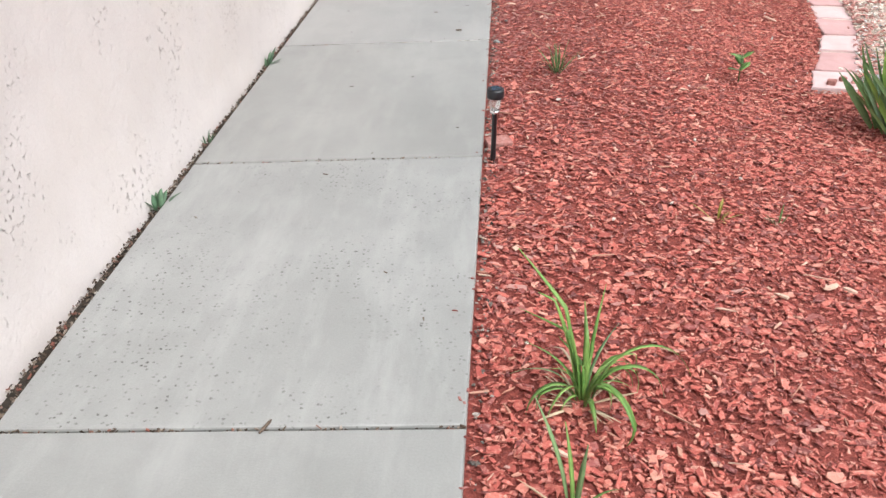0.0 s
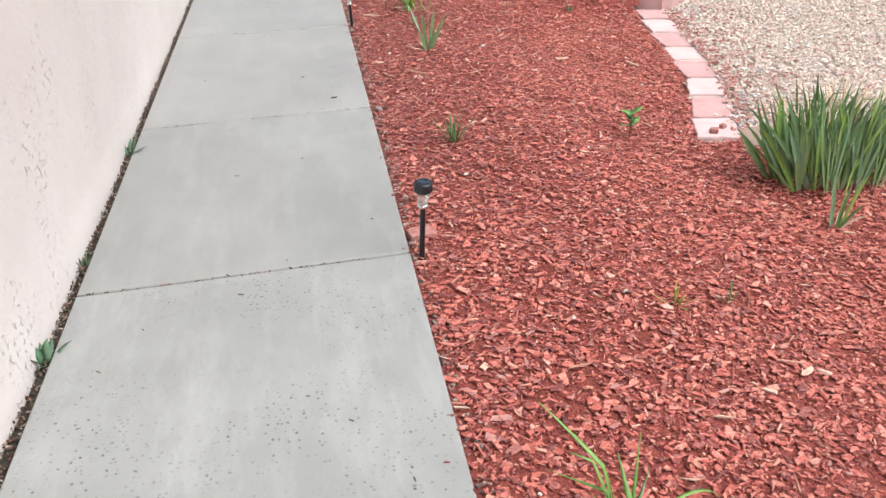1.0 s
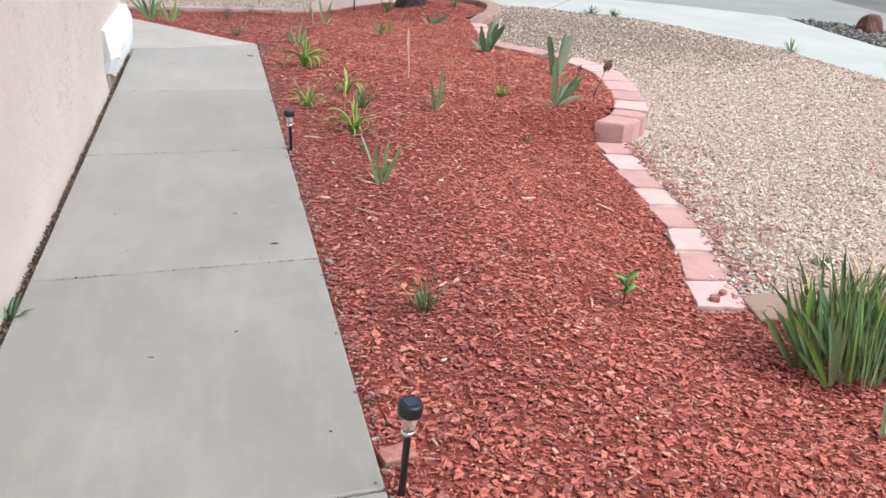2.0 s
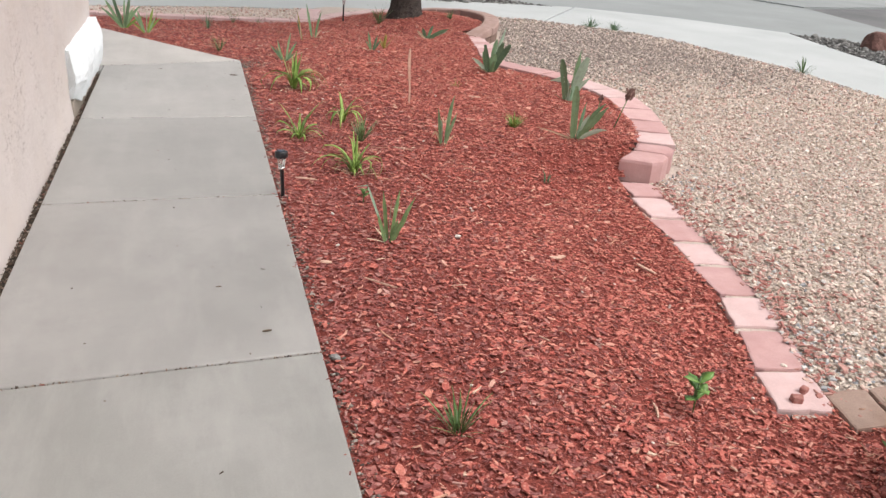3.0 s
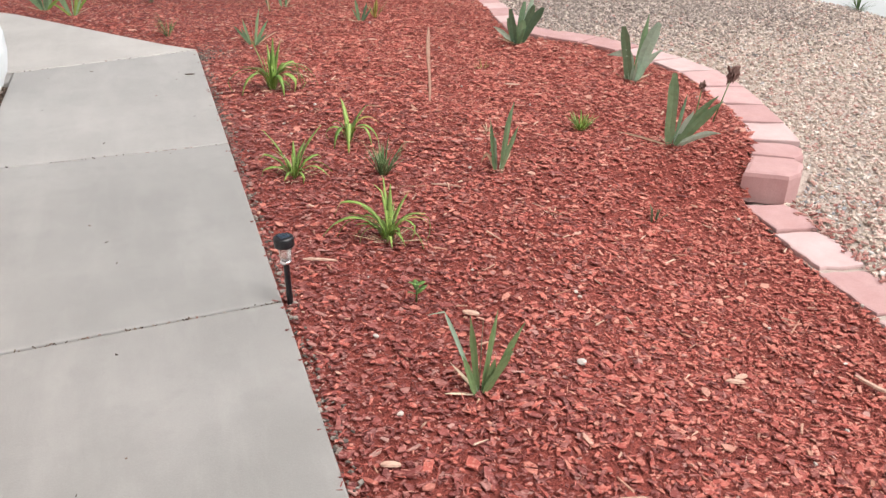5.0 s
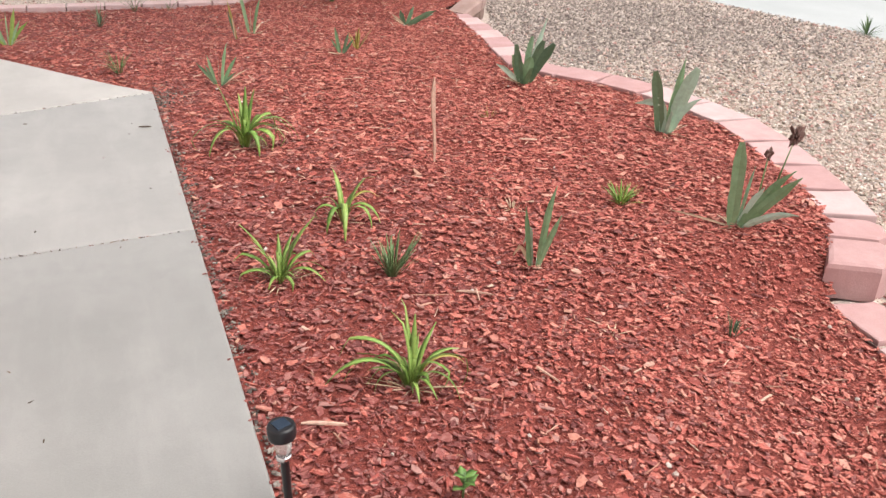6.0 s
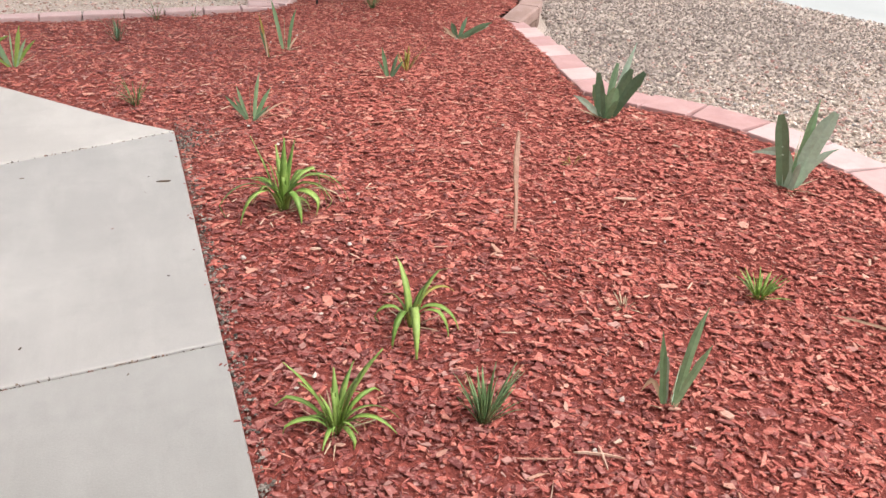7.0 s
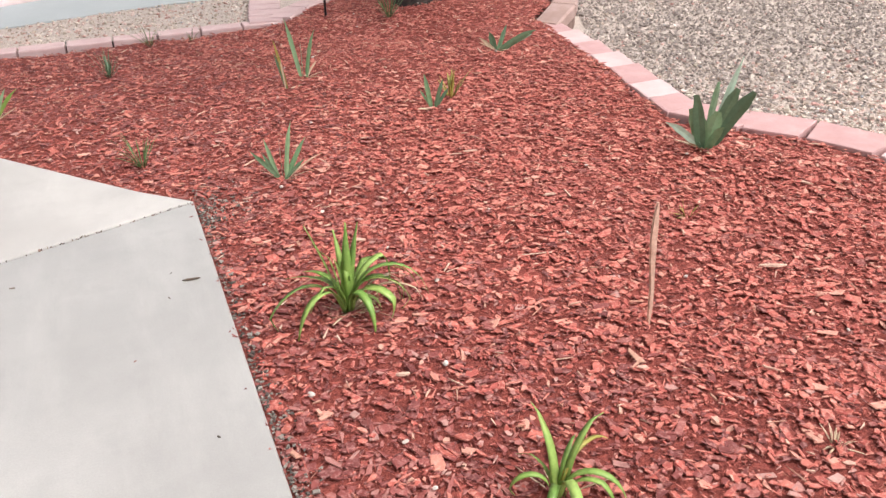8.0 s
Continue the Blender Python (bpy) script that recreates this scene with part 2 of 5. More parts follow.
TAN_BLOCK = surface("tan_block", [(0.3, (0.28, 0.20, 0.165)), (0.7, (0.39, 0.285, 0.24))], 0.92, scale=8, grain=150, grain_amount=0.2, bump=0.6, stain=((0.24, 0.15, 0.11), 0.5, 5))
ROSE_BLOCK = surface("rose_brown_block", [(0.3, (0.36, 0.25, 0.222)), (0.7, (0.46, 0.33, 0.298))], 0.92, scale=8, grain=150, grain_amount=0.2, bump=0.5, stain=((0.28, 0.17, 0.14), 0.45, 5))
# face blocks under the caps: shade is put into the colour besides the dirt
WALL_BLOCK = surface("shaded_dirty_wall_block", [(0.3, (0.19, 0.125, 0.105)), (0.7, (0.29, 0.20, 0.17))], 0.92, scale=8, grain=150, grain_amount=0.2, bump=0.6, stain=((0.13, 0.085, 0.07), 0.5, 5))
BARK = surface("bark", [(0.3, (0.035, 0.03, 0.028)), (0.7, (0.10, 0.082, 0.072))], 0.95, scale=14, grain=60, bump=1.0, bump_scale=25, bump_depth=0.03)
LEAF = surface("tree_leaf", [(0.0, (0.04, 0.08, 0.02)), (1.0, (0.09, 0.14, 0.04))], 0.6, vary="island", bump=0.1)
ROCK = surface("red_rock", [(0.3, (0.12, 0.065, 0.055)), (0.7, (0.22, 0.115, 0.10))], 0.9, scale=5, bump=0.8, bump_scale=14, bump_depth=0.03)
GREY_ROCK = surface("grey_rock", [(0.3, (0.16, 0.16, 0.155)), (0.7, (0.33, 0.33, 0.32))], 0.9, scale=5, bump=0.8, bump_scale=14, bump_depth=0.03)
WHITE_STONE = surface("white_stone", [(0.3, (0.55, 0.51, 0.47)), (0.7, (0.76, 0.73, 0.69))], 0.8, scale=40, grain=150, bump=0.4)
DEBRIS = surface("dark_debris", [(0.0, (0.035, 0.026, 0.02)), (0.45, (0.10, 0.068, 0.05)), (0.70, (0.22, 0.17, 0.13)), (0.76, (0.28, 0.10, 0.075)), (0.82, (0.27, 0.21, 0.17)), (0.95, (0.34, 0.28, 0.23)), (1.0, (0.60, 0.55, 0.50))], 0.9, vary="island", bump=0.3)
STAKE_WOOD = surface("stake_wood", [(0.3, (0.60, 0.37, 0.28)), (0.7, (0.73, 0.52, 0.41))], 0.8, scale=25, grain=120, bump=0.4)


def leaf_material(name, low, high, rough=0.45, streak=(1.25, 1.06, 1.05)):
    """A blade's colour: paler towards some streaks."""
    return surface(name, [(0.0, low), (1.0, high)], rough, vary="object", grain=55, grain_amount=0.3, bump=0.15, bump_scale=120, specular=0.5, stain=(tuple(h * k for h, k in zip(high, streak)), 0.4, 11))


LILY = leaf_material("daylily_leaf", (0.17, 0.32, 0.06), (0.32, 0.47, 0.12))
DEEP_LILY = leaf_material("deep_daylily_leaf", (0.12, 0.26, 0.055), (0.24, 0.39, 0.10))
COOL = (1.1, 1.12, 1.25)
IRIS = leaf_material("iris_leaf", (0.165, 0.33, 0.16), (0.29, 0.47, 0.26), 0.42, COOL)
IRIS_PALE = leaf_material("iris_leaf_pale", (0.42, 0.63, 0.46), (0.55, 0.75, 0.60), 0.42, COOL)
IRIS_DARK = leaf_material("iris_leaf_dark", (0.085, 0.17, 0.095), (0.17, 0.28, 0.155), 0.42, COOL)
WEED = leaf_material("weed_leaf", (0.065, 0.14, 0.045), (0.15, 0.25, 0.085))
CLUMP = leaf_material("clump_leaf", (0.10, 0.20, 0.08), (0.20, 0.32, 0.14), 0.42)
SPROUT = leaf_material("seedling_leaf", (0.085, 0.21, 0.045), (0.18, 0.34, 0.08))
YELLOW = leaf_material("yellowing_leaf", (0.30, 0.26, 0.05), (0.42, 0.40, 0.10))
DRY = leaf_material("dry_leaf", (0.50, 0.37, 0.24), (0.72, 0.58, 0.42), 0.8)
BLACK_PLASTIC = plain("black_plastic", (0.012, 0.013, 0.016), 0.35)
PANEL = plain("solar_panel", (0.02, 0.035, 0.06), 0.12, 0.0, 0.8)
CHROME = plain("chrome", (0.85, 0.85, 0.86), 0.15, 1.0)
LENS = plain("clear_plastic", (0.92, 0.90, 0.88), 0.15)
LENS.node_tree.nodes["Principled BSDF"].inputs["Transmission Weight"].default_value = 0.75
LENS.node_tree.nodes["Principled BSDF"].inputs["IOR"].default_value = 1.3

# ---- builders ----
rng = np.random.default_rng(7)


def smooth(v):
    v = np.clip(v, 0.0, 1.0)
    return v * v * (3 - 2 * v)


def bed_height(x, y):
    """The lie of the mulch: it falls away from the path at first, stands a block higher behind the stacked edging and drops to the street."""
    side = smooth((x - 1.0) / 1.0)
    low = -0.018 - 0.118 * smooth((x - 0.5) / 1.2)
    high = -0.018 + 0.05 * smooth(x / 2.2) + 0.026 * smooth((x - 1.75) / 0.6)
    s = smooth((y - 5.9 - 0.8 * side) / (1.2 - 0.7 * side))
    mound = 0.18 * np.exp(-((x - 2.72) ** 2 + (y - 13.25) ** 2) / 0.75) - 0.17 * smooth((y - 10.4) / 3.4)
    ripple = 0.007 * np.sin(x * 5.1 + 1.3) * np.sin(y * 4.3) + 0.004 * np.sin(x * 11.0 + y * 7.0)
    return low * (1 - s) + high * s + mound + ripple - 0.010 * np.exp(-(x / 0.03) ** 2) * (y < 9.8)


def gravel_height(x, y):
    back = 0.045 * smooth((y - 12.6) / 0.9) * (1 - smooth((x - 1.1) / 0.5))
    return -0.133 + 0.010 * np.sin(x * 2.3) * np.sin(y * 1.9 + 0.6) - 0.03 * smooth((x - 5.0) / 2.5) - back


def inside(px, py, poly):
    hit = np.zeros(len(px), bool)
    for (x0, y0), (x1, y1) in zip(poly, poly[1:] + poly[:1]):
        if y0 == y1:
            continue
        hit ^= ((y0 > py) != (y1 > py)) & (px < (x1 - x0) * (py - y0) / (y1 - y0) + x0)
    return hit


def mesh_from_bm(name, bm, material, smooth_shade=False):
    me = bpy.data.meshes.new(name)
    bm.normal_update()
    bm.to_mesh(me)
    bm.free()
    if material:
        me.materials.append(material)
    if smooth_shade:
        me.polygons.foreach_set("use_smooth", [True] * len(me.polygons))
    return me


def part(name, bm, material, parent=None, label="", smooth_shade=False):
    ob = new(name, mesh_from_bm(name, bm, material, smooth_shade))
    ob.parent = parent
    return tagged(ob, label)


def thing(name, x, y, z, label, category, group="", turn=0.0):
    ob = new(name)
    ob.matrix_basis = pose(x, y, z, 0, 0, turn)
    return tagged(ob, label, category, group)


def sheet(name, poly, z, material, label, thick=0.12, kind="structure", parent=None, bevel=0.0, category=""):
    """A slab with a flat top at z, from its outline, counterclockwise."""
    bm = bmesh.new()
    top = [bm.verts.new((x, y, z)) for x, y in poly]
    bm.faces.new(top)
    ext = bmesh.ops.extrude_face_region(bm, geom=bm.faces[:])
    low = [v for v in ext["geom"] if isinstance(v, bmesh.types.BMVert)]
    bmesh.ops.translate(bm, verts=low, vec=(0, 0, -thick))
    bmesh.ops.recalc_face_normals(bm, faces=bm.faces[:])
    if bevel:
        rim = [e for e in bm.edges if all(v.co.z > z - 1e-4 for v in e.verts)]
        bmesh.ops.bevel(bm, geom=rim, offset=bevel, segments=2, affect="EDGES", profile=0.5)
    ob = new(name, mesh_from_bm(name, bm, material))
    ob.parent = parent
    return tagged(ob, label, category, "", kind)


def from_arrays(name, verts, faces, material, label, category="", kind="stuff"):
    """One mesh from numpy arrays of corners and of triangles or quads."""
    me = bpy.data.meshes.new(name)
    n, k = faces.shape
    me.vertices.add(len(verts))
    me.vertices.foreach_set("co", verts.astype(np.float32).ravel())
    me.loops.add(n * k)
    me.loops.foreach_set("vertex_index", faces.astype(np.int32).ravel())
    me.polygons.add(n)
    me.polygons.foreach_set("loop_start", np.arange(0, n * k, k, dtype=np.int32))
    me.update(calc_edges=True)
    me.validate()
    if kind == "stuff":
        me.polygons.foreach_set("use_smooth", np.zeros(len(me.polygons), dtype=bool))
    me.materials.append(material)
    return tagged(new(name, me), label, category, "", kind)


def turned(v, yaw, ax, ay):
    """Turns each piece's corners (n, k, 3): leans by ax and ay, then yaw."""
    c, s = np.cos(ax)[:, None], np.sin(ax)[:, None]
    x, y, z = v[..., 0], v[..., 1] * c - v[..., 2] * s, v[..., 1] * s + v[..., 2] * c
    c, s = np.cos(ay)[:, None], np.sin(ay)[:, None]
    x, z = x * c + z * s, -x * s + z * c
    c, s = np.cos(yaw)[:, None], np.sin(yaw)[:, None]
    return np.stack([x * c - y * s, x * s + y * c, z], -1)


def chip_arrays(px, py, pz, length, width, thick, lean=0.14):
    """Split wood: flat wedges with uneven ends."""
    n = len(px)
    base = np.array([(-.5, -.5, 0), (.5, -.5, 0), (.5, .5, 0), (-.5, .5, 0), (-.45, -.42, 1), (.45, -.42, 1), (.45, .42, 1), (-.45, .42, 1)])
    v = np.repeat(base[None], n, 0)
    ends = np.where(rng.random((n, 2)) < 0.25, rng.uniform(0.15, 0.5, (n, 2)), rng.uniform(0.6, 1.15, (n, 2)))
    v[:, [0, 3, 4, 7], 1] *= ends[:, :1]
    v[:, [1, 2, 5, 6], 1] *= ends[:, 1:]
    skew = rng.uniform(-0.22, 0.22, (n, 4))
    v[:, :4, 0] += skew
    v[:, 4:, 0] += skew
    v[:, 4:, 2] *= rng.uniform(0.5, 1.3, (n, 4))
    v *= np.stack([length, width, thick], -1)[:, None, :]
    v = turned(v, rng.uniform(0, 2 * np.pi, n), rng.normal(0, lean, n), rng.normal(0, lean, n))
    v += np.stack([px, py, pz], -1)[:, None, :]
    f = np.array([(4, 5, 6, 7), (0, 1, 5, 4), (1, 2, 6, 5), (2, 3, 7, 6), (3, 0, 4, 7)])
    faces = (f[None] + 8 * np.arange(n)[:, None, None]).reshape(-1, 4)
    return v.reshape(-1, 3), faces


def flake_arrays(px, py, pz, length, width, thick, lean=0.14):
    """Broken flakes of bark: flat pieces with five uneven sides."""
    n = len(px)
    a = (np.arange(5) + rng.uniform(-0.33, 0.33, (n, 5))) * (2 * np.pi / 5)
    r = 0.5 * rng.uniform(0.6, 1.25, (n, 5))
    rim = np.stack([r * np.cos(a), r * np.sin(a), np.zeros((n, 5))], -1)
    top = rim * np.array([0.93, 0.93, 1.0])
    top[..., 2] = rng.uniform(0.6, 1.3, (n, 5))
    v = np.concatenate([rim, top], 1) * np.stack([length, width, thick], -1)[:, None, :]
    v = turned(v, rng.uniform(0, 2 * np.pi, n), rng.normal(0, lean, n), rng.normal(0, lean, n)) + np.stack([px, py, pz], -1)[:, None, :]
    f = np.array([(5, 6, 7), (5, 7, 8), (5, 8, 9)] + [t for k in range(5) for t in ((k, (k + 1) % 5, 5 + (k + 1) % 5), (k, 5 + (k + 1) % 5, 5 + k))])
    return v.reshape(-1, 3), (f[None] + 10 * np.arange(n)[:, None, None]).reshape(-1, 3)


def stone_arrays(px, py, pz, size):
    """Crushed stones: lumps with a broken top face and uneven corners."""
    n = len(px)
    base = np.array([(-.5, -.5, -.3), (.5, -.5, -.3), (.5, .5, -.3), (-.5, .5, -.3), (-.36, -.34, .5), (.34, -.36, .5), (.36, .34, .5), (-.34, .36, .5)])
    v = np.repeat(base[None], n, 0) * rng.uniform(0.65, 1.25, (n, 8, 3))
    v *= (size[:, None] * np.stack([rng.uniform(0.8, 1.35, n), rng.uniform(0.65, 1.0, n), rng.uniform(0.3, 0.5, n)], -1))[:, None, :]
    v = turned(v, rng.uniform(0, 2 * np.pi, n), rng.normal(0, 0.22, n), rng.normal(0, 0.22, n)) + np.stack([px, py, pz], -1)[:, None, :]
    f = np.array([(4, 5, 6), (4, 6, 7), (0, 1, 5), (0, 5, 4), (1, 2, 6), (1, 6, 5), (2, 3, 7), (2, 7, 6), (3, 0, 4), (3, 4, 7)])
    return v.reshape(-1, 3), (f[None] + 8 * np.arange(n)[:, None, None]).reshape(-1, 3)


def icosahedron():
    g = (1 + 5 ** 0.5) / 2
    v = np.array([(-1, g, 0), (1, g, 0), (-1, -g, 0), (1, -g, 0), (0, -1, g), (0, 1, g), (0, -1, -g), (0, 1, -g), (g, 0, -1), (g, 0, 1), (-g, 0, -1), (-g, 0, 1)], float)
    near = [(a, b, c) for a in range(12) for b in range(a + 1, 12) for c in range(b + 1, 12) if all(np.linalg.norm(v[i] - v[j]) < 2.1 for i, j in ((a, b), (b, c), (a, c)))]
    f = [(a, b, c) if np.dot(np.cross(v[b] - v[a], v[c] - v[a]), v[a]) > 0 else (a, c, b) for a, b, c in near]
    return v / np.linalg.norm(v[0]), np.array(f)


def pebble_arrays(px, py, pz, size, coarse=False):
    n = len(px)
    base, f = icosahedron()
    if coarse:
        base, f = np.array([(1, 0, 0), (0, 1, 0), (-1, 0, 0), (0, -1, 0), (0, 0, 1), (0, 0, -1)], float), np.array([(0, 1, 4), (1, 2, 4), (2, 3, 4), (3, 0, 4), (1, 0, 5), (2, 1, 5), (3, 2, 5), (0, 3, 5)])
    v = np.repeat(base[None], n, 0) * rng.uniform(0.72, 1.2, (n, len(base), 1))
    v *= (size[:, None] * np.stack([rng.uniform(0.8, 1.35, n), rng.uniform(0.6, 1.0, n), rng.uniform(0.4, 0.75, n)], -1))[:, None, :] * 0.5
    v = turned(v, rng.uniform(0, 2 * np.pi, n), rng.normal(0, 0.3, n), rng.normal(0, 0.3, n))
    v += np.stack([px, py, pz], -1)[:, None, :]
    return v.reshape(-1, 3), (f[None] + len(base) * np.arange(n)[:, None, None]).reshape(-1, 3)


def scatter(poly, density):
    xs, ys = [p[0] for p in poly], [p[1] for p in poly]
    n = int((max(xs) - min(xs)) * (max(ys) - min(ys)) * density)
    px, py = rng.uniform(min(xs), max(xs), n), rng.uniform(min(ys), max(ys), n)
    keep = inside(px, py, poly)
    return px[keep], py[keep]


# ---- outlines ----
TILE_LINE = [(1.585, 4.245), (1.692, 4.535), (1.828, 4.865), (1.928, 5.175), (2.008, 5.525), (2.066, 5.835), (2.122, 6.195), (2.19, 6.55), (2.26, 6.85)]
CAP_LINE = [(2.60, 7.31), (2.69, 7.55), (2.77, 7.82), (2.85, 8.11), (2.895, 8.42), (2.87, 8.72), (2.79, 9.03), (2.65, 9.32), (2.47, 9.54)]
STEP_LINE = [(2.295, 9.85), (2.335, 10.08), (2.385, 10.34), (2.47, 10.68), (2.55, 11.02), (2.65, 11.42), (2.74, 11.84), (2.79, 12.26)]
TREE_WALL = [(2.80, 12.28), (3.05, 12.48), (3.22, 12.78), (3.32, 13.12), (3.34, 13.48), (3.22, 13.84), (2.95, 14.10), (2.60, 14.24), (2.20, 14.25), (1.80, 14.14), (1.46, 13.92), (1.25, 13.58)]
BED = [(0.012, -1.0), (3.0, -1.0), (3.0, 4.1), (1.93, 4.10), (1.91, 4.30), (1.83, 4.33), (1.80, 4.21), (1.60, 4.24)] + TILE_LINE[1:] + [(2.33, 6.93), (2.48, 7.14)] + CAP_LINE + [(2.33, 9.72)] + STEP_LINE + TREE_WALL + [
    (1.20, 13.55), (1.12, 13.52), (-3.0, 13.27), (-4.0, 13.0), (-4.0, 11.62), (-2.2, 11.57), (-1.45, 11.5), (-0.85, 10.84), (-0.4, 10.31), (0.012, 9.89)]
WALK_NEAR = [(-14, 11.2), (-1.9, 14.12), (0.0, 14.72), (1.3, 15.0), (2.6, 15.06), (3.85, 14.95), (4.8, 14.7), (5.5, 14.3), (6.1, 13.84), (6.52, 13.2), (6.80, 12.3), (7.03, 11.4), (7.05, 10.16), (7.05, 8), (7.05, -14)]
WALK_FAR = [(9.1, -14), (9.1, 8), (9.1, 12), (9.3, 13.3), (9.7, 15.1), (8.2, 16.4), (6.5, 17.2), (5.1, 17.1), (2.6, 16.95), (1.45, 16.7), (0.0, 16.2), (-2.0, 15.45), (-14, 11.8)]
EDGE = TILE_LINE[1:] + [(2.36, 6.95), (2.55, 7.14)] + CAP_LINE + STEP_LINE + TREE_WALL
GRAVEL = [(1.6, 4.16), (7.05, 4.16), (7.05, 10.16)] + WALK_NEAR[3:-2][::-1] + [(1.25, 14.4)] + [(x + 0.02, y) for x, y in EDGE[::-1]]
LOOSE_GRAVEL = [(1.80, 4.25), (7.05, 4.27), (7.05, 10.16)] + WALK_NEAR[4:-2][::-1] + [(1.5, 14.36), (2.6, 14.60), (3.45, 14.2), (3.66, 13.3), (3.3, 12.3)] + [(x + 0.20, y) for x, y in (TILE_LINE[1:] + [(2.5, 6.95), (2.7, 7.14)] + CAP_LINE + STEP_LINE[:-1])[::-1]]
BACK_GRAVEL = [(-2.9, 13.45), (1.0, 13.69), (1.08, 14.1), (1.2, 14.97), (0.0, 14.71), (-1.9, 14.11), (-2.9, 13.87)]

# ---- ground and paving ----
sheet("ground", [(-220, -220), (220, -220), (220, 220), (-220, 220)], -0.34, SOIL, "bare brown soil under and around the yard", 0.3)
sheet("road", [(-120, 11), (-14, 11.4), (-2.0, 15.2), (1.5, 16.5), (3.0, 18.2), (4.0, 45), (18.5, 45), (14.0, 20.2), (13.0, 15.0), (13.0, -60), (120, -60), (120, 120), (-120, 120)], -0.23, ASPHALT, "grey asphalt street beyond the sidewalk", 0.1)
sheet("driveway", [(8.9, -14), (13.0, -14), (13.0, 15.0), (14.0, 20.2), (18.5, 45.2), (3.9, 45.2), (3.6, 16.8), (8.9, 14.8)], -0.205, GUTTER, "pale grey concrete driveway apron and gutter", 0.1)
sheet("far_pavement", [(13.92, 20.15), (17.6, 21.55), (40, 30), (60, 70), (12, 70), (12, 24)], -0.175, GUTTER, "pale concrete pavement across the street", 0.1)
sheet("sidewalk", WALK_NEAR[:6] + [(4.78, 14.7)] + [(6.47, 17.2)] + WALK_FAR[7:], -0.17, SIDEWALK, "pale concrete sidewalk curving round the corner yard", 0.12, bevel=0.012)
sheet("sidewalk", [(4.82, 14.69)] + WALK_NEAR[7:] + WALK_FAR[:6] + [(6.52, 17.19)], -0.17, SIDEWALK, "pale concrete sidewalk beside the gravel yard", 0.12, bevel=0.012)
sheet("kerb", [(-14, 11.3), (-2.0, 14.80), (-0.7, 15.50), (0.85, 16.10), (1.5, 16.3), (1.55, 16.85), (0.9, 16.68), (-0.7, 16.0), (-2.0, 15.45), (-14, 11.9)], -0.145, PINK_CONCRETE, "pink-stained concrete kerb strip beside the street", 0.12, bevel=0.015)


def height_sheet(name, poly, height, step, material, label):
    """A lying surface that follows a height, cut to an outline."""
    xs, ys = [p[0] for p in poly], [p[1] for p in poly]
    nx, ny = int((max(xs) - min(xs)) / step) + 2, int((max(ys) - min(ys)) / step) + 2
    gx, gy = np.meshgrid(min(xs) + step * np.arange(nx), min(ys) + step * np.arange(ny), indexing="ij")
    v = np.stack([gx.ravel(), gy.ravel(), height(gx.ravel(), gy.ravel())], -1)
    i, j = np.meshgrid(np.arange(nx - 1), np.arange(ny - 1), indexing="ij")
    a = (i * ny + j).ravel()
    f = np.stack([a, a + ny, a + ny + 1, a + 1], -1)
    mid = v[f].mean(1)
    f = f[inside(mid[:, 0], mid[:, 1], poly)]
    used, back = np.unique(f, return_inverse=True)
    return from_arrays(name, v[used], back.reshape(f.shape), material, label, "", "structure")


mulch_bed = height_sheet("mulch_bed", [(-0.08 if x == 0.012 else x, y) for x, y in BED], lambda x, y: bed_height(x, y) - 0.007, 0.06, MULCH_BASE, "dark red-stained soil under the wood chips")
gravel_bed = height_sheet("gravel_bed", GRAVEL, lambda x, y: gravel_height(x, y) - 0.01, 0.08, GRAVEL_BASE, "sandy bed under the gravel")
height_sheet("back_gravel_bed", BACK_GRAVEL, lambda x, y: gravel_height(x, y) + 0.0, 0.08, GRAVEL_BASE, "sandy bed under the gravel behind the planting bed")

# ---- house wall ----


def house_wall():
    """A stucco wall with a slightly uneven face, rounded at its free end."""
    bm = bmesh.new()
    xf, y0, y1, top, r = -1.150, -5.0, 9.22, 2.75, 0.04
    line = [(xf, y0 + (y1 - r - y0) * i / 150) for i in range(151)]
    line += [(xf - r + r * math.cos(a), y1 - r + r * math.sin(a)) for a in (radians(15 * k) for k in range(1, 7))]
    line += [(-3.0, y1), (-8.0, y1)]
    levels = [-0.10] + [0.05 * k for k in range(0, 30)] + [1.6, 2.0, 2.5, top]
    rows = []
    for z in levels:
        row = []
        for x, y in line:
            d = 0.006 * noise.noise((y * 1.3, z * 1.6, 0)) + 0.004 * noise.noise((y * 5, z * 6, 3)) + 0.012 * max(0.0, 0.12 - z) / 0.12 - 0.022 * (1 - smooth((y - 0.8) / 2.6))
            row.append(bm.verts.new((x + d, y, z)))
        rows.append(row)
    for a, b in zip(rows, rows[1:]):
        for i in range(len(line) - 1):
            bm.faces.new((a[i], a[i + 1], b[i + 1], b[i]))
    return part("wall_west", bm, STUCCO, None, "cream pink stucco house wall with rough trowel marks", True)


tagged(house_wall(), kind="structure")


def box_bm(x0, y0, z0, x1, y1, z1, bevel=0.0, segments=2):
    bm = bmesh.new()
    bmesh.ops.create_cube(bm, size=1.0, matrix=Matrix.LocRotScale(((x0 + x1) / 2, (y0 + y1) / 2, (z0 + z1) / 2), None, (x1 - x0, y1 - y0, z1 - z0)))
    if bevel:
        bmesh.ops.bevel(bm, geom=bm.edges[:], offset=bevel, segments=segments, affect="EDGES", profile=0.5)
    return bm


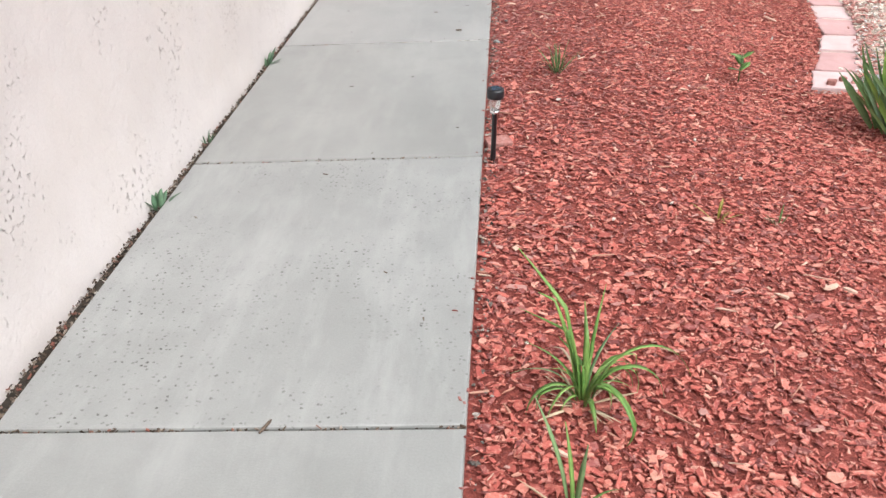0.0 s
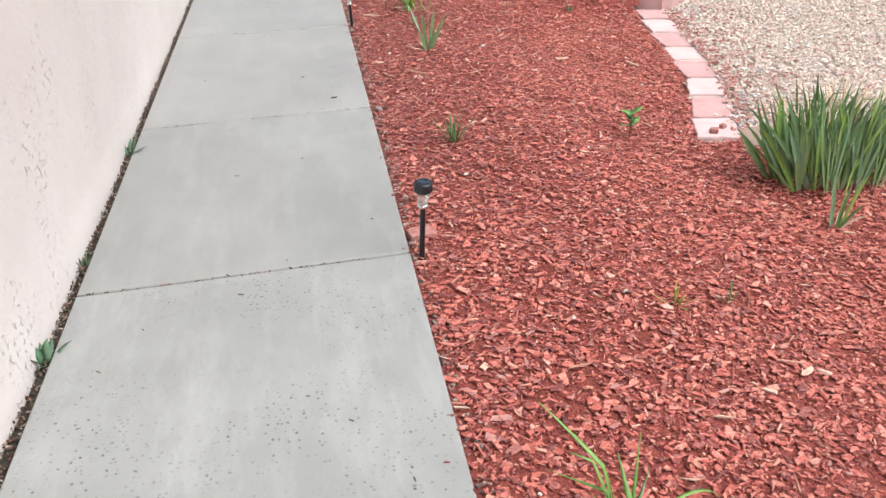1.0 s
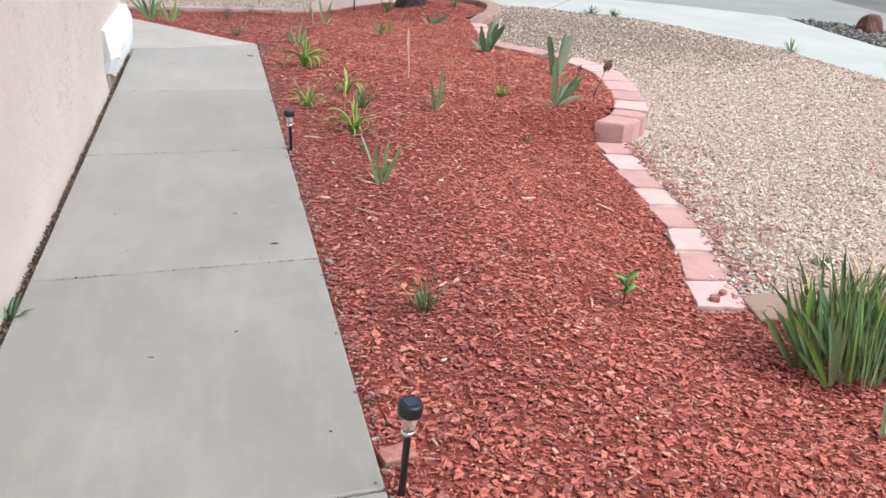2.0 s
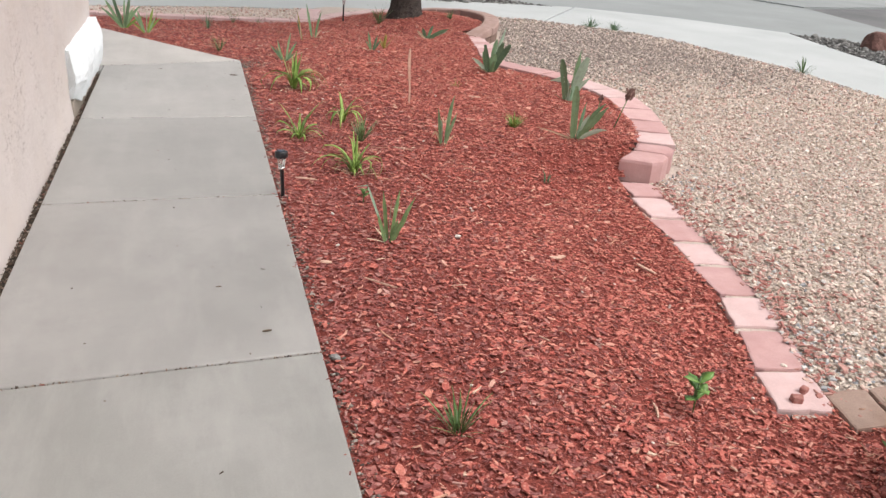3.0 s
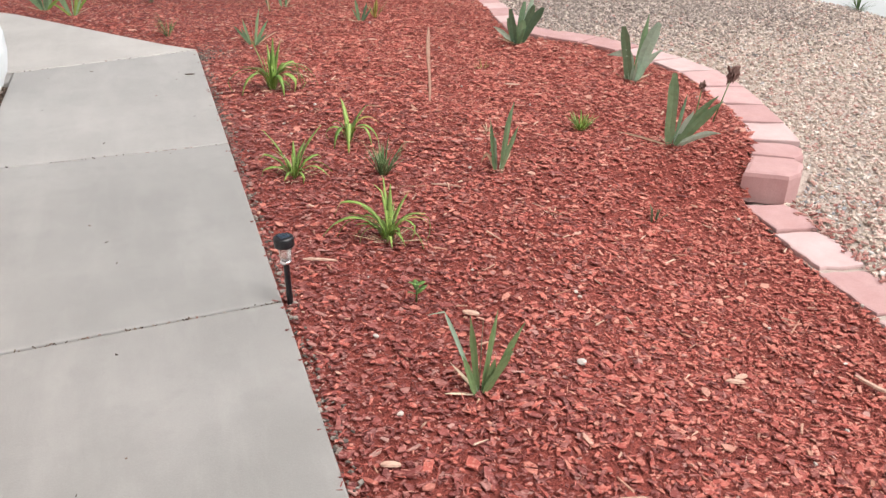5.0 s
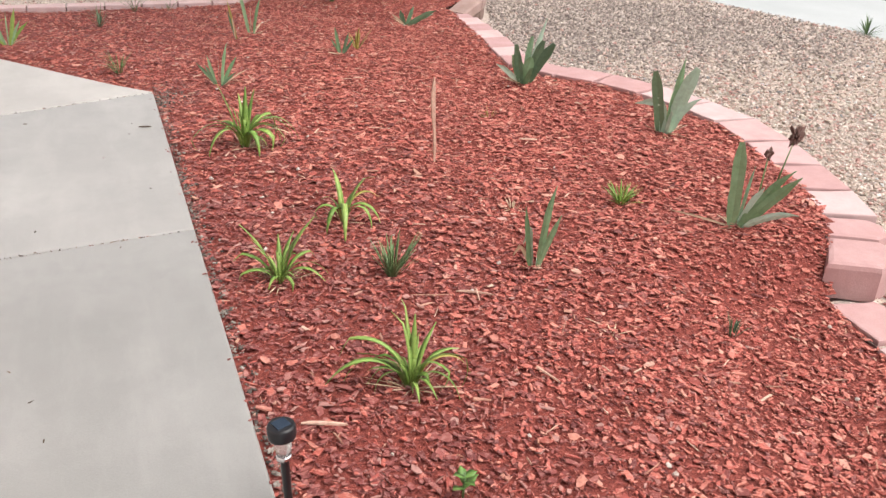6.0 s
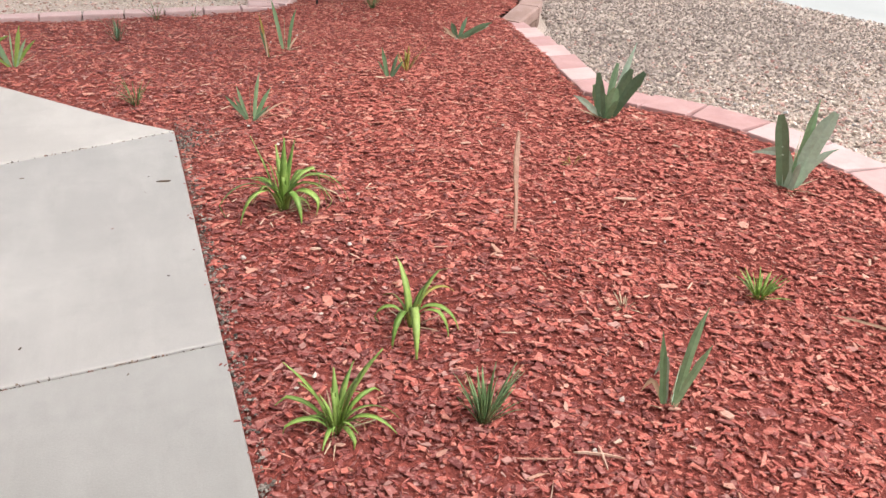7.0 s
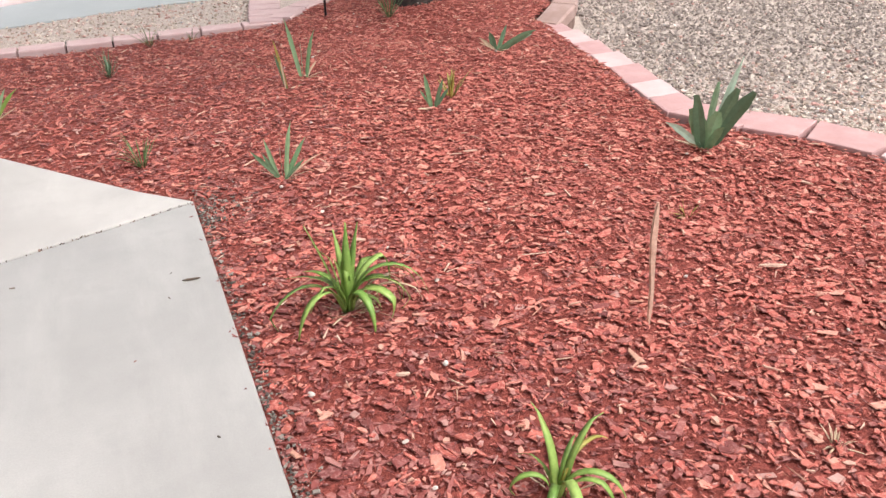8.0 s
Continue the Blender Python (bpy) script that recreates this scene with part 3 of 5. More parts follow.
part_wall = part("wall_back", box_bm(-8.0, -5.2, -0.1, -1.2, -5.0, 2.75), STUCCO, None, "plain cream stucco return wall of the house")
tagged(part_wall, kind="structure")


def roof():
    """Plain pitched roof, added unseen: closes the house, its overhanging eave shading the path."""
    bm = bmesh.new()
    under = [bm.verts.new(p) for p in ((-0.62, -5.6, 2.68), (-0.62, 9.7, 2.68), (-8.3, 9.7, 4.6), (-8.3, -5.6, 4.6))]
    over = [bm.verts.new(v.co + Vector((0, 0, 0.16))) for v in under]
    bm.faces.new(under)
    bm.faces.new(over[::-1])
    for k in range(4):
        bm.faces.new((under[k], over[k], over[(k + 1) % 4], under[(k + 1) % 4]))
    bmesh.ops.recalc_face_normals(bm, faces=bm.faces[:])
    tagged(part("roof", bm, TAN_BLOCK, None, "plain tan pitched roof and eave, added unseen to shade path and wall"), kind="structure")


roof()


def white_wall_base():
    """A rough white plastered base on the wall's end: proud of the wall at knee height, drawn in at its foot, cut flat on top."""
    base = thing("wall_base", -1.154, 7.80, 0.0, "rough white plastered base on the stucco wall's end", "wall base")
    bm = bmesh.new()
    section = [(-0.06, 0.06), (0.045, 0.06), (0.075, 0.13), (0.098, 0.22), (0.105, 0.27), (0.095, 0.33), (0.066, 0.405), (0.05, 0.43), (-0.06, 0.435)]
    fine = []
    for (x0, z0), (x1, z1) in zip(section, section[1:] + section[:1]):
        fine += [(x0, z0), (x0 + (x1 - x0) / 2, z0 + (z1 - z0) / 2)]
    rows, count = [], 26
    for k in range(count + 1):
        y, size = 1.31 * k / count, 1 - 0.5 * (1 - smooth(k / 3.5)) - 0.2 * smooth((k - count + 3) / 3.0)
        row = []
        for x, z in fine:
            n = 0.016 * noise.noise((x * 16, y * 7, z * 9 + 3)) + 0.009 * noise.noise((x * 40, y * 24, z * 30))
            out = Vector((x + 0.05, 0, z - 0.24)).normalized() * n
            row.append(bm.verts.new((x * size + out.x + 0.008 * y, y - 0.07 * smooth(z / 0.26) * (1 - k / count) ** 2 + 0.5 * n, z + out.z + 0.05 * (1 - smooth(k / 5.0)) * (z < 0.2))))
        rows.append(row)
    for a, b in zip(rows, rows[1:]):
        for i in range(len(fine)):
            bm.faces.new((a[i], a[(i + 1) % len(fine)], b[(i + 1) % len(fine)], b[i]))
    bm.faces.new(rows[-1])
    bm.faces.new(rows[0][::-1])
    bmesh.ops.recalc_face_normals(bm, faces=bm.faces[:])
    part("plaster", bm, WHITE_PLASTER, base)
    part("footing", box_bm(-0.05, 0.0, -0.12, 0.02, 0.9, 0.10, 0.01), FOOTING, base, "dirty tan concrete footing")


white_wall_base()

# ---- small shapes ----


def lathe(profile, sides=20, seat=(0, 0, 0)):
    """A turned shape from (radius, height) steps, closed at both ends."""
    bm = bmesh.new()
    rings = [[bm.verts.new((seat[0] + r * math.cos(2 * math.pi * i / sides), seat[1] + r * math.sin(2 * math.pi * i / sides), seat[2] + z)) for i in range(sides)] for r, z in profile]
    for a, b in zip(rings, rings[1:]):
        for i in range(sides):
            bm.faces.new((a[i], a[(i + 1) % sides], b[(i + 1) % sides], b[i]))
    bm.faces.new(rings[0][::-1])
    bm.faces.new(rings[-1])
    return bm


def solar_light(x, y, z, tall, lean=(0, 0)):
    light = thing("solar_light", x, y, z, "black plastic solar path light with a clear lens beside the path", "garden light", "solar lights along the path")
    light.matrix_basis = pose(x, y, z, lean[0], lean[1], 20)
    s = tall - 0.095
    part("stake", lathe([(0.004, -0.08), (0.010, -0.02), (0.010, s - 0.004), (0.0125, s)], 14), BLACK_PLASTIC, light, "", True)
    part("collar", lathe([(0.013, s), (0.0185, s + 0.001), (0.0185, s + 0.009), (0.016, s + 0.012)], 20), CHROME, light, "chrome collar ring", True)
    part("lens", lathe([(0.0165, s + 0.012), (0.0195, s + 0.035), (0.0215, s + 0.060)], 20), LENS, light, "clear ribbed plastic lens", True)
    cap = part("cap", lathe([(0.022, s + 0.060), (0.0315, s + 0.061), (0.0325, s + 0.066), (0.0325, s + 0.088), (0.030, s + 0.094), (0.027, s + 0.095)], 24), BLACK_PLASTIC, light, "", True)
    part("solar_panel", box_bm(-0.017, -0.017, s + 0.0952, 0.017, 0.017, s + 0.0975, 0.0008), PANEL, cap, "dark blue solar panel")


solar_light(0.040, 3.13, -0.03, 0.305, (2, 1))
solar_light(0.026, 6.29, -0.03, 0.26, (-2, -2))
solar_light(1.52, 13.52, -0.10, 0.29)

# ---- edging ----


def block_bm(inner0, inner1, out0, out1, z0, z1, bevel=0.012, gap=0.006, pinch=0.0, round_out=0.0, ragged=0.004):
    """One edging block from its inner and outer top corners, with worn edges, its outer side bowed."""
    i0, i1, o1, o0 = (Vector((*p, 0)) for p in (inner0, inner1, out1, out0))
    along = (i1 - i0).normalized()
    i0, i1, o0, o1 = i0 + along * (gap + pinch), i1 - along * (gap + pinch), o0 + along * gap, o1 - along * gap
    ring = [i0, o0]
    if round_out:
        away = ((o0 + o1) / 2 - (i0 + i1) / 2).normalized()
        ring = [i0, o0 - away * round_out + along * 0.0, o0.lerp(o1, 0.25), o0.lerp(o1, 0.75), o1 - away * round_out]
    else:
        ring.append(o1)
    ring.append(i1)
    # the sides are split stone: never quite straight
    line = []
    for k, p in enumerate(ring):
        q = ring[(k + 1) % len(ring)]
        count = max(1, round((q - p).length / 0.045))
        for j in range(count):
            v = p.lerp(q, j / count)
            n = noise.noise_vector(v * 23.0 + Vector((0, 0, z1 * 50)))
            line.append(v + Vector((n[0], n[1], 0)) * ragged)
    bm = bmesh.new()
    top = bm.faces.new([bm.verts.new((p.x, p.y, z1)) for p in line])
    ext = bmesh.ops.extrude_face_region(bm, geom=[top])
    bmesh.ops.translate(bm, verts=[v for v in ext["geom"] if isinstance(v, bmesh.types.BMVert)], vec=(0, 0, z0 - z1))
    bmesh.ops.recalc_face_normals(bm, faces=bm.faces[:])
    rim = [e for e in bm.edges if all(v.co.z > z1 - 1e-4 for v in e.verts)]
    bmesh.ops.bevel(bm, geom=rim, offset=bevel, segments=2, affect="EDGES", profile=0.6)
    for v in bm.verts:
        n = noise.noise_vector(v.co * 9.0)
        v.co += Vector((n[0], n[1], n[2] * 0.6)) * 0.004
    return bm


def block_row(line, offset, z0, z1, pick, label_of, group, direction=None, pinch=0.0, round_out=0.0, bevel=0.012, slope=None):
    """Blocks end to end along a line; each is a thing of its own."""
    points = [Vector((x, y)) for x, y in line]

    def side(i):
        if direction:
            return Vector(direction)
        a, b = points[max(0, i - 1)], points[min(len(points) - 1, i + 1)]
        t = (b - a).normalized()
        return Vector((t.y, -t.x))
    for i in range(len(points) - 1):
        material = pick(i)
        a, b = points[i], points[i + 1]
        za, zb = (z0(i), z1(i)) if callable(z0) else (z0, z1)
        tilt = random.uniform(-0.004, 0.004) * (1.0 if group == "low edging blocks" else 0.5)
        turn = random.uniform(-0.018, 0.018) * (group == "low edging blocks")
        bm = block_bm(a + side(i) * turn, b - side(i + 1) * turn, a + side(i) * (offset + turn), b + side(i + 1) * (offset - turn), za, zb + tilt, bevel, 0.017 if group == "low edging blocks" else 0.006, pinch, round_out, 0.010 if group == "low edging blocks" else 0.003)
        rise, mid = random.uniform(-0.005, 0.012) * (group == "low edging blocks") - (slope(i) if slope else 0.0), (a + b) / 2
        for v in bm.verts:
            v.co.z += rise * (a - b).normalized().dot(Vector((v.co.x, v.co.y)) - mid) if v.co.z > (za + zb) / 2 else 0.0
        ob = new("edging_block", mesh_from_bm("edging_block", bm, material))
        tagged(ob, label_of(material), "edging block", group)


def block_label(material):
    return {PALE_BLOCK: "pale pink concrete edging block between mulch and gravel", RED_BLOCK: "brick red concrete edging block between mulch and gravel",
            TAN_BLOCK: "weathered tan concrete block of the edging", WALL_BLOCK: "dirty brown concrete block of the tree wall", ROSY_BLOCK: "rosy pink concrete edging block between mulch and gravel", ROSE_BLOCK: "weathered rose-brown concrete cap block of the tree wall"}[material]


alternate = [PALE_BLOCK, RED_BLOCK]
block_row(TILE_LINE, 0.23, -0.24, -0.126, lambda i: alternate[i % 2] if i < 7 else RED_BLOCK, block_label, "low edging blocks", (0.975, -0.16), 0.002, 0.022, 0.010)
cap_colours = [PALE_BLOCK, RED_BLOCK, ROSY_BLOCK, ROSY_BLOCK, PALE_BLOCK, PALE_BLOCK, RED_BLOCK, RED_BLOCK]
block_row(CAP_LINE, 0.27, lambda i: -0.05, lambda i: (0.021, 0.039, 0.057, 0.070, 0.075, 0.075, 0.075, 0.075)[i], lambda i: cap_colours[i], block_label, "raised edging blocks", None, 0.012, 0.0, 0.008,
          lambda i: (0.065, 0.065, 0.06, 0.03, 0.0, 0.0, 0.0, 0.0)[i])
block_row([(2.265, 6.91), (2.47, 7.12), (2.60, 7.31)], 0.30, -0.14, 0.012, lambda i: RED_BLOCK, block_label, "raised edging blocks", (0.76, -0.42), 0.004, 0.05, 0.022)
block_row([(2.32, 6.92), (2.50, 7.13), (2.63, 7.31)], 0.26, -0.26, -0.142, lambda i: RED_BLOCK, block_label, "raised edging blocks", (0.80, -0.40), 0.004, 0.04)
step_colours = [RED_BLOCK, PALE_BLOCK, RED_BLOCK, PALE_BLOCK, RED_BLOCK, PALE_BLOCK]
block_row([(2.47, 9.54), (2.30, 9.86)], 0.24, -0.12, 0.075, lambda i: RED_BLOCK, block_label, "raised edging blocks", (0.97, 0.22))
block_row(STEP_LINE, 0.22, lambda i: -0.2, lambda i: (0.075, 0.075, 0.07, 0.05, 0.02, -0.015, -0.04)[i], lambda i: step_colours[i % 6], block_label, "raised edging blocks", (0.97, 0.05))


def tree_wall():
    """A curved low wall round the tree: rough blocks under a band of cap blocks that rises out of the step and sinks into the bed behind."""
    pts = [Vector((*p, 0)) for p in TREE_WALL]
    height = [-0.03, 0.045, 0.085, 0.09, 0.085, 0.07, 0.03, -0.02, -0.06, -0.10, -0.125, -0.125]

    def at(i, t):
        a, b, c, d = (pts[min(max(i + k, 0), len(pts) - 1)] for k in (-1, 0, 1, 2))
        return 0.5 * (2 * b + (c - a) * t + (2 * a - 5 * b + 4 * c - d) * t * t + (3 * b - a - 3 * c + d) * t ** 3)
    for i in range(len(pts) - 1):
        for cap in (False, True):
            bm = bmesh.new()
            rings = []
            for k in range(6):
                t = 0.012 + 0.976 * k / 5
                p, ahead, behind = at(i, t), at(i, min(t + 0.05, 1.0)), at(i, max(t - 0.05, 0.0))
                along = (ahead - behind).normalized()
                out = Vector((along.y, -along.x, 0))
                top = height[i] + (height[i + 1] - height[i]) * smooth(t)
                z0, z1, i0, i1 = (top - 0.10, top, 0.01, 0.212) if cap else (-0.26, top - 0.103, 0.02, 0.198)
                worn = 0.007 * noise.noise((p.x * 9, p.y * 9, 4.0 * cap))
                e = 0.014
                shape = ((i0, z0), (i1 - e * 0.4, z0), (i1, z0 + e), (i1, z1 - e), (i1 - e, z1 - 0.002), (i0 + e, z1), (i0, z1 - e))
                rings.append([bm.verts.new((p.x + out.x * (u + worn), p.y + out.y * (u + worn), z + worn * 0.5 * (z > z0))) for u, z in shape])
            count = len(rings[0])
            for u, w in zip(rings, rings[1:]):
                for j in range(count):
                    bm.faces.new((u[j], u[(j + 1) % count], w[(j + 1) % count], w[j]))
            bm.faces.new(rings[0][::-1])
            bm.faces.new(rings[-1])
            bmesh.ops.recalc_face_normals(bm, faces=bm.faces[:])
            material = (ROSE_BLOCK if i < 7 else PALE_BLOCK) if cap else WALL_BLOCK
            tagged(new("edging_block", mesh_from_bm("edging_block", bm, material)), block_label(material), "edging block", "wall round the tree")


tree_wall()
back_line = [(-2.85 + 0.335 * i, 13.48 + 0.06 * (-2.85 + 0.335 * i) + 0.006 * math.sin(i * 2.1)) for i in range(13)]
block_row(back_line[::-1], 0.17, -0.32, -0.148, lambda i: PALE_BLOCK, block_label, "edging blocks at the back of the bed", (0.0, 1.0), 0.002)
block_row([(1.17, 13.55), (1.20, 13.77), (1.24, 13.99), (1.28, 14.21), (1.33, 14.43), (1.38, 14.66)], 0.28, -0.30, -0.13, lambda i: PALE_BLOCK, block_label, "edging blocks at the back of the bed", (-0.98, 0.1), 0.006)
tan_line = [(1.795 + 0.205 * k, 4.10 + 0.012 * min(k, 4) + 0.004 * math.sin(k * 2.3)) for k in range(10)]
block_row(tan_line[::-1], 0.235, -0.24, -0.118, lambda i: TAN_BLOCK, block_label, "tan edging blocks beside the iris clump", (0.18, 0.98), 0.003, 0.016)


def broken_brick(x, y, z, size, turn, lean=0):
    bm = box_bm(-size[0] / 2, -size[1] / 2, 0, size[0] / 2, size[1] / 2, size[2], min(size) * 0.2)
    for v in bm.verts:
        n = noise.noise_vector(v.co * 30 + Vector((x, y, 0)) * 7)
        v.co += Vector(n) * min(size) * 0.18
    ob = new("brick_piece", mesh_from_bm("brick_piece", bm, BRICK))
    ob.matrix_basis = pose(x, y, z, lean, 0, turn)
    tagged(ob, "broken piece of red concrete brick lying loose", "brick piece")


broken_brick(0.06, 3.29, -0.030, (0.10, 0.065, 0.036), 15, 6)
broken_brick(1.773, 4.355, -0.128, (0.035, 0.028, 0.024), 30)
broken_brick(1.70, 4.30, -0.128, (0.042, 0.035, 0.028), -20)

# ---- plants ----


def blade_bm(length, width, lean, curl, azimuth, fold=0.25, root=(0, 0), steps=9, tip=0.08, belly=0.35, kink=None, twist=0.0, flat=False, arch=False):
    """One strap leaf: a folded ribbon with some thickness, rising at an angle and bending over."""
    bm = bmesh.new()
    ca, sa = math.cos(azimuth), math.sin(azimuth)
    angle, out, up, rows = lean, 0.0, 0.0, []
    d = length / steps
    for i in range(steps + 1):
        k = i / steps
        w = width * (0.55 + 0.45 * smooth(k / max(belly, 0.01))) * (1 - smooth((k - 0.78) / 0.25 if flat and width > 0.05 else (k - 0.66) / 0.38 if flat else (k - 0.58) / 0.46) * (1 - tip)) * 0.5
        tw = twist * k
        lateral = Vector((-sa * math.cos(tw), ca * math.cos(tw), math.sin(tw)))
        normal = Vector((-ca * math.cos(angle), -sa * math.cos(angle), math.sin(angle)))
        if flat:
            lateral, normal = normal, lateral
            w *= 1 + 0.12 * noise.noise((k * 6, length * 90, width * 300))
        centre = Vector((root[0] + ca * out, root[1] + sa * out, up))
        t = max(0.0008, width * (0.012 if flat else 0.035))
        row = [centre + lateral * w + normal * w * fold, centre, centre - lateral * w + normal * w * fold, centre - normal * t]
        rows.append([bm.verts.new(p) for p in row])
        out += math.sin(angle) * d
        up += math.cos(angle) * d
        angle += curl / steps * (5.6 * k ** 0.7 * (1 - k) ** 1.1 if arch else 0.25 + 2.2 * k * k)
        if kink and abs(k - kink[0]) < 0.5 / steps:
            angle += kink[1]
    for a, b in zip(rows, rows[1:]):
        for j in range(4):
            bm.faces.new((a[j], a[(j + 1) % 4], b[(j + 1) % 4], b[j]))
    bm.faces.new(rows[-1])
    bm.faces.new(rows[0][::-1])
    bmesh.ops.recalc_face_normals(bm, faces=bm.faces[:])
    return bm


def ground_at(x, y):
    return float(bed_height(np.array(x), np.array(y)))


def strap_plant(name, x, y, facing, leaves, label, group, material, dry=4, seed=1, flat=False, base=0.02, young=0.7):
    """A plant from its leaves. Each: the way it leans (degrees, 0 along facing, 90 behind it), length, width, first lean and bend in degrees,
    and where they apply the material, and a kink (how far along, degrees). flat: sword leaves that stand edge on to their fan."""
    r = random.Random(seed)
    plant = thing(name, x, y, ground_at(x, y) - 0.006, label, "plant", group)
    for i, (way, length, width, lean, bend, *more) in enumerate(leaves):
        own = more[0] if more and more[0] else material
        kink = (more[1], radians(more[2])) if len(more) > 2 else None
        a = radians(facing + way) + r.uniform(-0.06, 0.06)
        root = (base * math.cos(a) * r.uniform(0.3, 1.0), base * math.sin(a) * r.uniform(0.3, 1.0))
        if not flat and lean > 15:
            lean, bend = lean * 0.55, bend + 0.5 * lean
        if not flat and not kink and r.random() < 0.35:
            kink = (r.uniform(0.5, 0.8), r.uniform(0.4, 1.0))
        part("leaf", blade_bm(length, width, radians(lean), radians(bend), a, 0.14 if flat else 0.2, root, 14, 0.22 if not flat else 0.06 if width < 0.05 else 0.4, 0.18 if flat else 0.25, kink,
                              r.uniform(-0.35, 0.35) if flat else r.uniform(-1.0, 1.0), flat, not flat), own, plant, "withered straw-coloured leaf" if own is DRY else "", not flat)
        # a younger leaf grows beside most of the arching ones
        for _ in range(0 if flat or own is not material else int(young + r.random())):
            b = a + r.uniform(-0.6, 0.6)
            part("leaf", blade_bm(length * r.uniform(0.5, 0.95), width * r.uniform(0.5, 0.85), radians(lean * r.uniform(0.5, 1.4)), radians(bend * r.uniform(0.6, 1.2)), b, 0.3, (root[0] * 0.5, root[1] * 0.5), 12, 0.08, 0.25,
                                  (r.uniform(0.4, 0.8), r.uniform(0.3, 1.2)) if r.random() < 0.5 else None, r.uniform(-1.0, 1.0), False, True), own, plant, "", True)
    for i in range(dry):
        a = r.uniform(0, 2 * math.pi)
        part("dry_leaf", blade_bm(r.uniform(0.05, 0.14), r.uniform(0.003, 0.008) * (2.2 if flat else 1.0), r.uniform(1.0, 1.4), r.uniform(0.0, 0.25), a, 0.15, (0.8 * base * math.cos(a), 0.8 * base * math.sin(a)), 7, 0.25, 0.25, None,
                              r.uniform(-0.9, 0.9)), DRY, plant, "withered straw-coloured leaf", True)
    return plant


def daylily(x, y, facing, leaves, dry, seed, young=0.6, material=LILY):
    return strap_plant("daylily", x, y, facing, leaves, "young daylily with arching bright green strap leaves in red mulch", "daylilies", material, dry, seed, young=young)


def iris(x, y, facing, leaves, dry, seed, material=IRIS):
    return strap_plant("iris_plant", x, y, facing, leaves, "iris fan with upright grey-green sword leaves in red mulch", "irises", material, dry, seed, True)


def tuft(x, y, tall, leaves, seed, material=WEED, label="small green weed tuft growing in red mulch", spread=0.6, wide=0.006, z=None):
    r = random.Random(seed)
    plant = thing("weed", x, y, (ground_at(x, y) if z is None else z) - 0.003, label, "weed", "weeds")
    for i in range(leaves):
        a = r.uniform(0, 2 * math.pi)
        part("leaf", blade_bm(tall * r.uniform(0.6, 1.2), wide * r.uniform(0.7, 1.3), spread * r.uniform(0.1, 1.3), r.uniform(0.1, 0.9), a, 0.2, (0.012 * math.cos(a), 0.012 * math.sin(a)), 5), material, plant, "", True)


def sprout(x, y, tall, seed, z=None, count=6):
    """A seedling: a thin stem with broad pointed oval leaves, two and two, the top pair small."""
    r = random.Random(seed)
    plant = thing("seedling", x, y, (ground_at(x, y) if z is None else z), "small broad-leaved green seedling in red mulch", "plant", "seedlings")
    part("stem", lathe([(0.0035, -0.01), (0.0025, tall * 0.9)], 8), WEED, plant, "", True)
    for i in range(count):
        a = 0.4 + (i % 2) * math.pi + (i // 2) * 1.35 + r.uniform(-0.3, 0.3)
        bm = blade_bm(tall * r.uniform(0.42, 0.58) * (1 - 0.25 * (i > count - 3)), tall * 0.27, radians(r.uniform(48, 74)), r.uniform(0.2, 0.6), a, 0.16, (0, 0), 9, 0.04, 0.55)
        bmesh.ops.translate(bm, verts=bm.verts[:], vec=(0, 0, tall * (0.38 + 0.55 * (i // 2 * 2) / count)))
        part("leaf", bm, SPROUT, plant, "", True)


# daylilies along the path
daylily(0.23, 1.40, -5, [(140, 0.27, 0.011, 12, 22, CLUMP), (60, 0.17, 0.014, 6, 8, CLUMP), (110, 0.20, 0.010, 10, 30), (15, 0.12, 0.010, 26, 60), (-150, 0.10, 0.010, 30, 60)], 4, 11, 0.6, DEEP_LILY)
daylily(0.275, 1.745, -7, [(140, 0.43, 0.011, 10, 16), (155, 0.32, 0.013, 7, 20), (170, 0.22, 0.013, 16, 50), (100, 0.27, 0.015, 3, 8), (75, 0.30, 0.010, 7, 26), (25, 0.40, 0.010, 15, 128), (10, 0.30, 0.012, 22, 130), (40, 0.24, 0.010, 24, 90),
                           (-50, 0.34, 0.017, 24, 128), (-35, 0.22, 0.013, 20, 120), (-75, 0.15, 0.012, 30, 100), (-150, 0.22, 0.015, 26, 128), (205, 0.19, 0.011, 40, 90), (180, 0.22, 0.009, 28, 80, CLUMP), (60, 0.22, 0.010, 8, 60, CLUMP), (130, 0.22, 0.009, 24, 70, DRY)], 20, 12, 1.6, DEEP_LILY)
daylily(0.46, 6.66, -25, [(92, 0.22, 0.024, 4, 10), (112, 0.28, 0.012, 6, 26), (175, 0.33, 0.014, 18, 92), (180, 0.20, 0.019, 34, 52), (182, 0.27, 0.017, 44, 100), (196, 0.31, 0.018, 46, 84), (150, 0.18, 0.014, 26, 50),
                          (2, 0.34, 0.020, 22, 132), (-18, 0.22, 0.022, 34, 112), (-70, 0.13, 0.015, 40, 82), (35, 0.20, 0.016, 22, 75), (60, 0.20, 0.017, 12, 40), (20, 0.26, 0.012, 30, 110, YELLOW)], 14, 13, 1.5)
